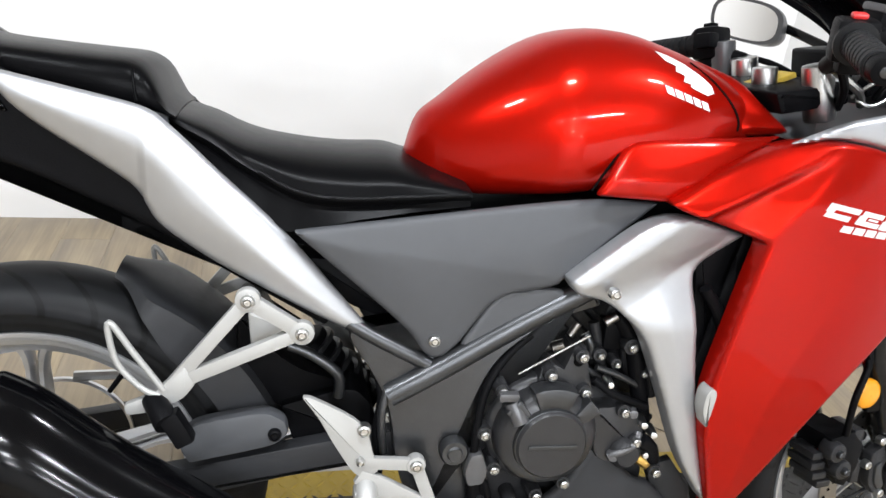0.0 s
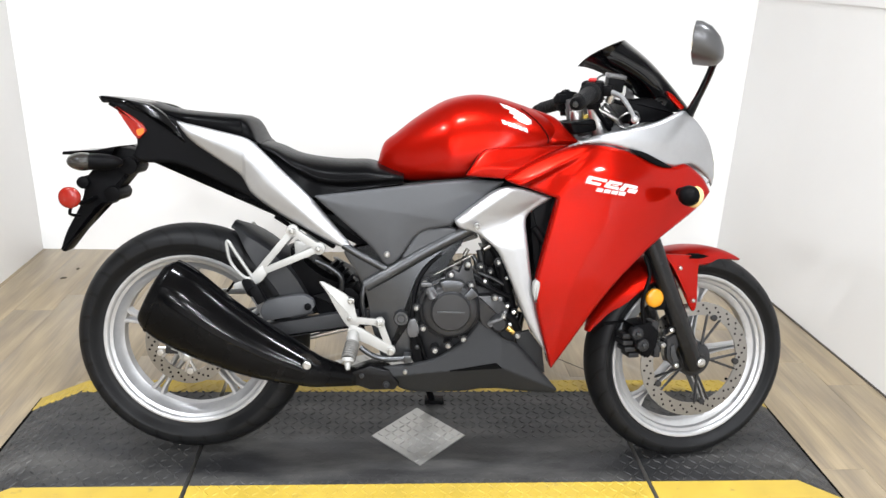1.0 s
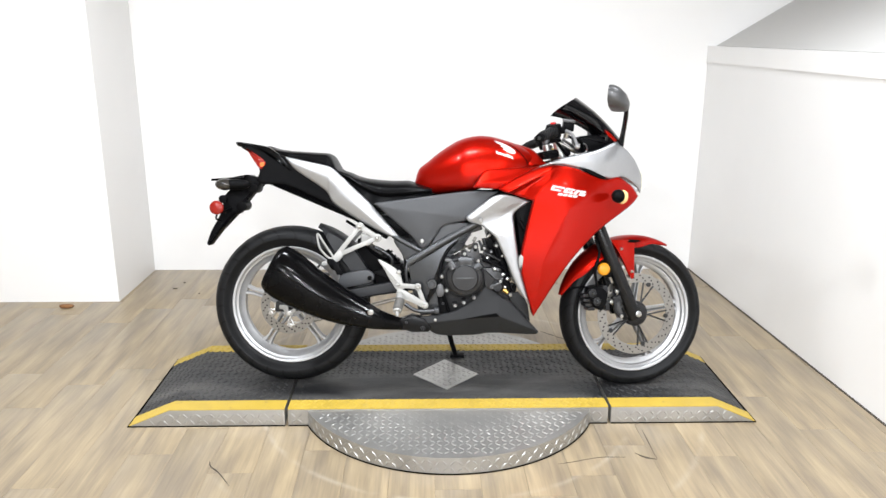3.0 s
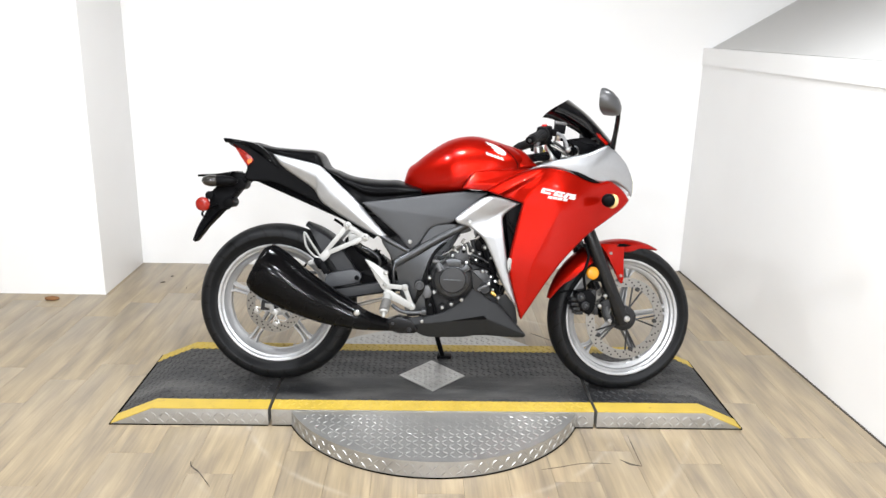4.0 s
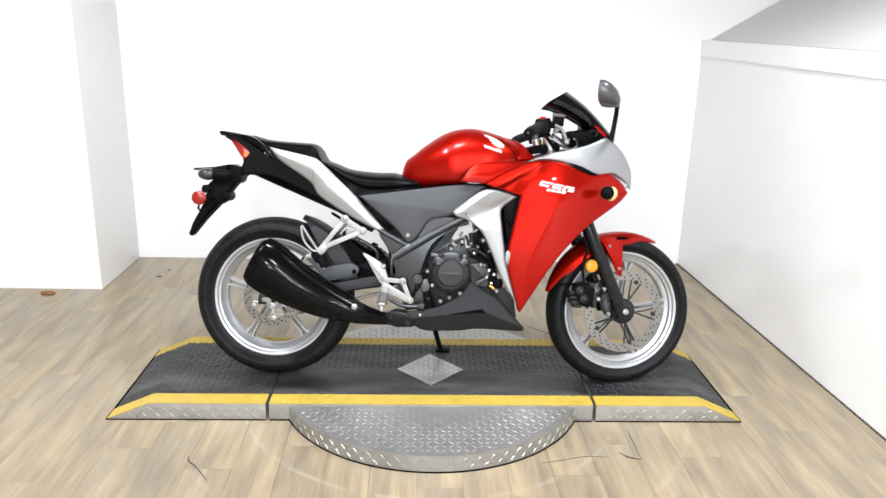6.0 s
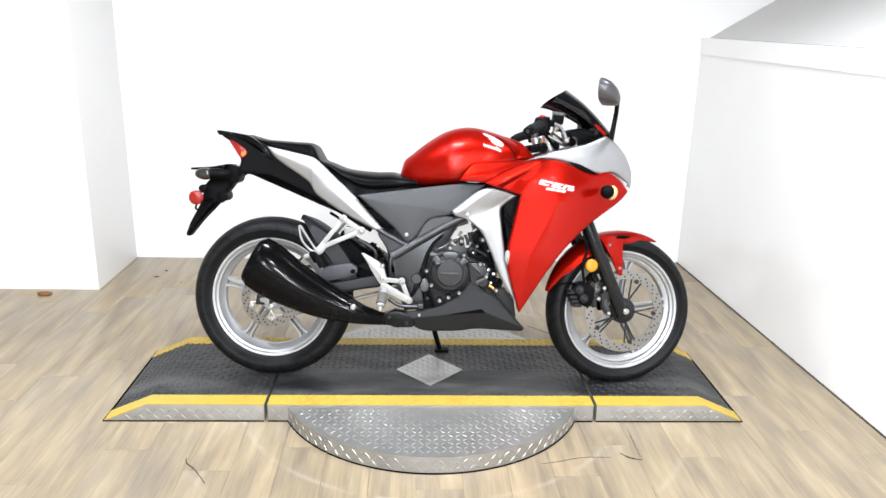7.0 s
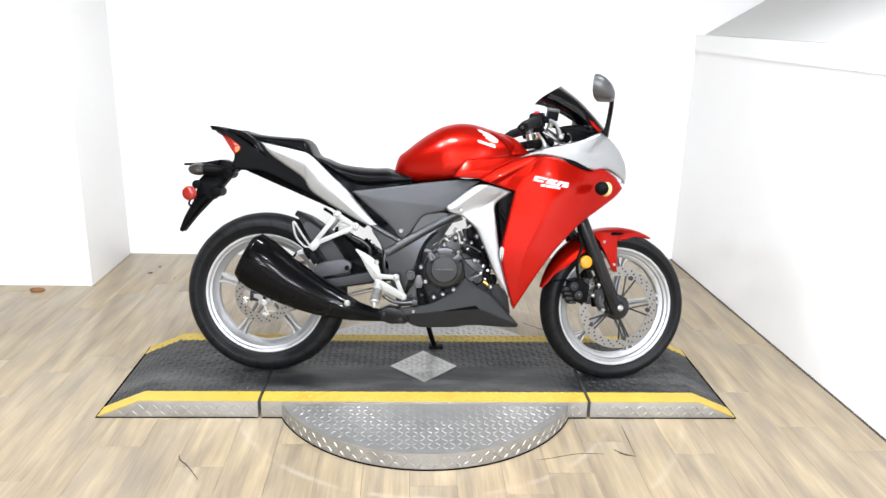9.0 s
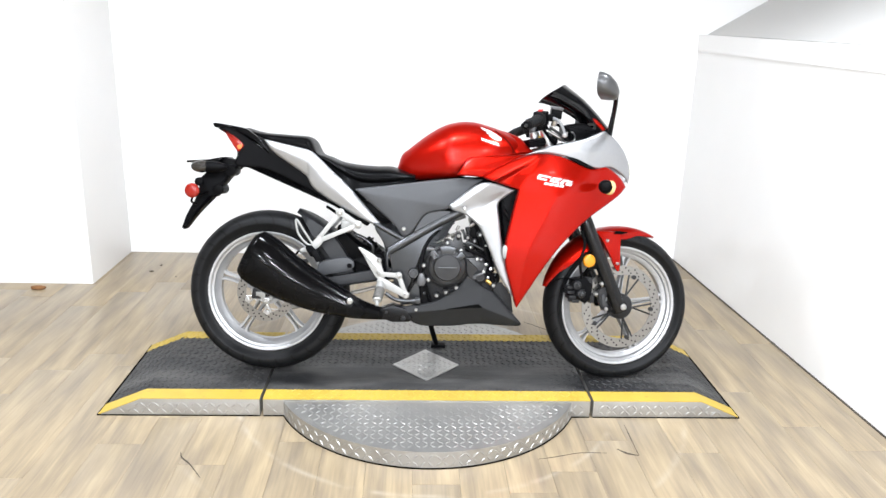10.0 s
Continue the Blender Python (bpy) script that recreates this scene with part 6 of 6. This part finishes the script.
WING = [(0.109, 0.957), (0.128, 0.952), (0.150, 0.943), (0.172, 0.930), (0.187, 0.918), (0.188, 0.909), (0.176, 0.906), (0.162, 0.911), (0.150, 0.916), (0.152, 0.919), (0.140, 0.922), (0.144, 0.929), (0.131, 0.934), (0.134, 0.940), (0.119, 0.946)]
decal(WING, tank_surface, M_WHITE, label="plain white wing-like decal shape")
for k in range(5):
    i0, i1 = 0.2 * k, 0.2 * k + 0.16
    decal([(0.114 + 0.067 * i - 0.003 * j, 0.907 - 0.021 * i + 0.010 * j) for i, j in ((i0, 0), (i1, 0), (i1, 1), (i0, 1))], tank_surface, M_WHITE, label="small plain white decal block")

SEAM = [(-0.11, 0.756), (0.0, 0.770), (0.026, 0.780), (0.045, 0.812), (0.062, 0.838), (0.086, 0.851), (0.16, 0.8545), (0.231, 0.8585)]
for s in (-1, 1):
    b = bmesh.new()
    tube(b, [(u, s * max(0.150 - 0.05 * max(0, w - 0.80), -tank_surface(u, w) - 0.002), w) for u, w in SEAM[2:6]], 0.0017, 8, 5)
    part("panel_gap", b, M_DARK, bike)
    b = bmesh.new()
    tube(b, [(u, s * (0.001 - tank_surface(u, min(w, along(TANK_TOP, u) - 0.004))), w) for u, w in ((0.231, 0.862), (0.232, 0.875), (0.220, 0.896), (0.195, 0.922), (0.165, 0.945))], 0.0015, 8, 5)
    part("panel_gap", b, M_DARK, bike)


CRACKS = [([(-0.827, -0.241), (-0.815, -0.275), (-0.778, -0.315), (-0.725, -0.392)], 0.0022), ([(0.49, 0.93), (0.56, 0.86), (0.63, 0.79), (0.70, 0.73)], 0.0022), ([(0.722, -0.05), (0.721, -0.112), (0.719, -0.201), (0.719, -0.257)], 0.0012), ([(0.653, -0.214), (0.68, -0.243), (0.719, -0.257)], 0.0035), ([(0.614, -0.242), (0.521, -0.241), (0.424, -0.268), (0.368, -0.281)], 0.0013)]
# ---- floor planks, tube fixtures and small wall details ----
for lx, ly, watts in LAMPS:
    fx = empty("ceiling_light", pose(lx, ly, CEILING), "white fluorescent strip light fixed to the ceiling", "ceiling light", "ceiling strip lights")
    b = bmesh.new()
    box(b, -0.64, -0.10, -0.075, 0.64, 0.10, 0.0, 0.006)
    part("housing", b, M_CEIL, fx)
M_DIRT = material("dark_dirt", (0.07, 0.055, 0.04), 0.8, var=0.4, scale=60)
b = bmesh.new()
blob(b, (0, 0, 0), (0.040, 0.018, 0.012), n=1)
for v in b.verts:
    v.co *= 1 + 0.25 * noise.noise(v.co * 60)
leaf = part("debris", b, material("dry_brown_debris", (0.20, 0.09, 0.03), 0.8, var=0.4, scale=60), None, "small dry brown scrap lying on the floor", pose(-1.99, 1.30, 0.010))
tagged(leaf, "", "debris")
for x, y, r, turn in ((-1.51, 1.61, 0.016, 20), (-1.49, 1.72, 0.011, 70), (-1.35, 1.52, 0.008, 120)):
    b = bmesh.new()
    blob(b, (0, 0, 0), (r, r * 0.5, 0.003), n=1)
    for v in b.verts:
        v.co *= 1 + 0.3 * noise.noise(v.co * 90 + Vector((x * 9, 0, 0)))
    tagged(part("dirt_speck", b, M_DIRT, None, "small dark dirt speck lying on the floor", pose(x, y, 0.002, 0, 0, turn)), "", "dirt", "dirt specks on the floor")


def ribbon(pts, wide):
    """A thin dark strip along a line on the floor, tapered at both ends."""
    bm = bmesh.new()
    c = spline([(x, y, 0.0) for x, y in pts], 5)
    rows = []
    for i, p in enumerate(c):
        d = (c[min(i + 1, len(c) - 1)] - c[max(i - 1, 0)]).normalized()
        n = Vector((-d.y, d.x, 0)) * wide * (0.15 + math.sin(math.pi * i / (len(c) - 1))) * (0.7 + 0.6 * random.random())
        rows.append([p + n, p - n, p - n + Vector((0, 0, 0.0008)), p + n + Vector((0, 0, 0.0008))])
    return loft(bm, rows)


M_CRACK = material("floor_crack", (0.05, 0.04, 0.03), 0.8, var=0.3, scale=60)
random.seed(11)
for pts, wide in CRACKS:
    part("floor_crack", ribbon(pts, wide), M_CRACK, floor, "dark crack in the floor")
PW, PL, GAP = 0.152, 0.915, 0.0003


def plank_box(bm, x0, y0, x1, y1):
    box(bm, x0 + GAP, y0 + GAP, -0.006, x1 - GAP, y1 - GAP, 0.0, 0.0004)


b = bmesh.new()
plank_box(b, -PW / 2, -PL / 2, PW / 2, PL / 2)
plank_mesh = mesh_of("plank", b, M_WOOD, 30)
far_planks = []
random.seed(4)
for i in range(-31, 24):
    off = random.random() * PL
    for j in range(-11, 3):
        x, y = i * PW + 0.02, j * PL + off
        turn = 180 * (random.random() > 0.5)
        lo, hi = max(y - PL / 2, -8.99), min(y + PL / 2, BACK + 0.04)
        if hi - lo < 0.02 or x - PW / 2 < -4.6 or x + PW / 2 > 3.6:
            continue
        near = -2.6 < x < 1.95 and y > -2.2
        if not near:
            far_planks.append((x - PW / 2, lo, x + PW / 2, hi))
            continue
        if hi - lo > PL - 0.001:
            me = plank_mesh
        else:
            b = bmesh.new()
            plank_box(b, -PW / 2, (lo - hi) / 2, PW / 2, (hi - lo) / 2)
            me = mesh_of("plank", b, M_WOOD, 30)
        ob = new("plank", me)
        ob.parent = floor
        ob.matrix_basis = pose(x, (lo + hi) / 2, 0, 0, 0, turn)
verts, faces = [], []
for x0, y0, x1, y1 in far_planks:
    k = len(verts)
    verts += [(x0 + GAP, y0 + GAP, 0), (x1 - GAP, y0 + GAP, 0), (x1 - GAP, y1 - GAP, 0), (x0 + GAP, y1 - GAP, 0)]
    faces.append((k, k + 1, k + 2, k + 3))
me = bpy.data.meshes.new("plank_rest")
me.from_pydata(verts, [], faces)
me.materials.append(M_WOOD)
rest = new("plank_rest", me)
rest.parent = floor
tagged(rest, kind="stuff")
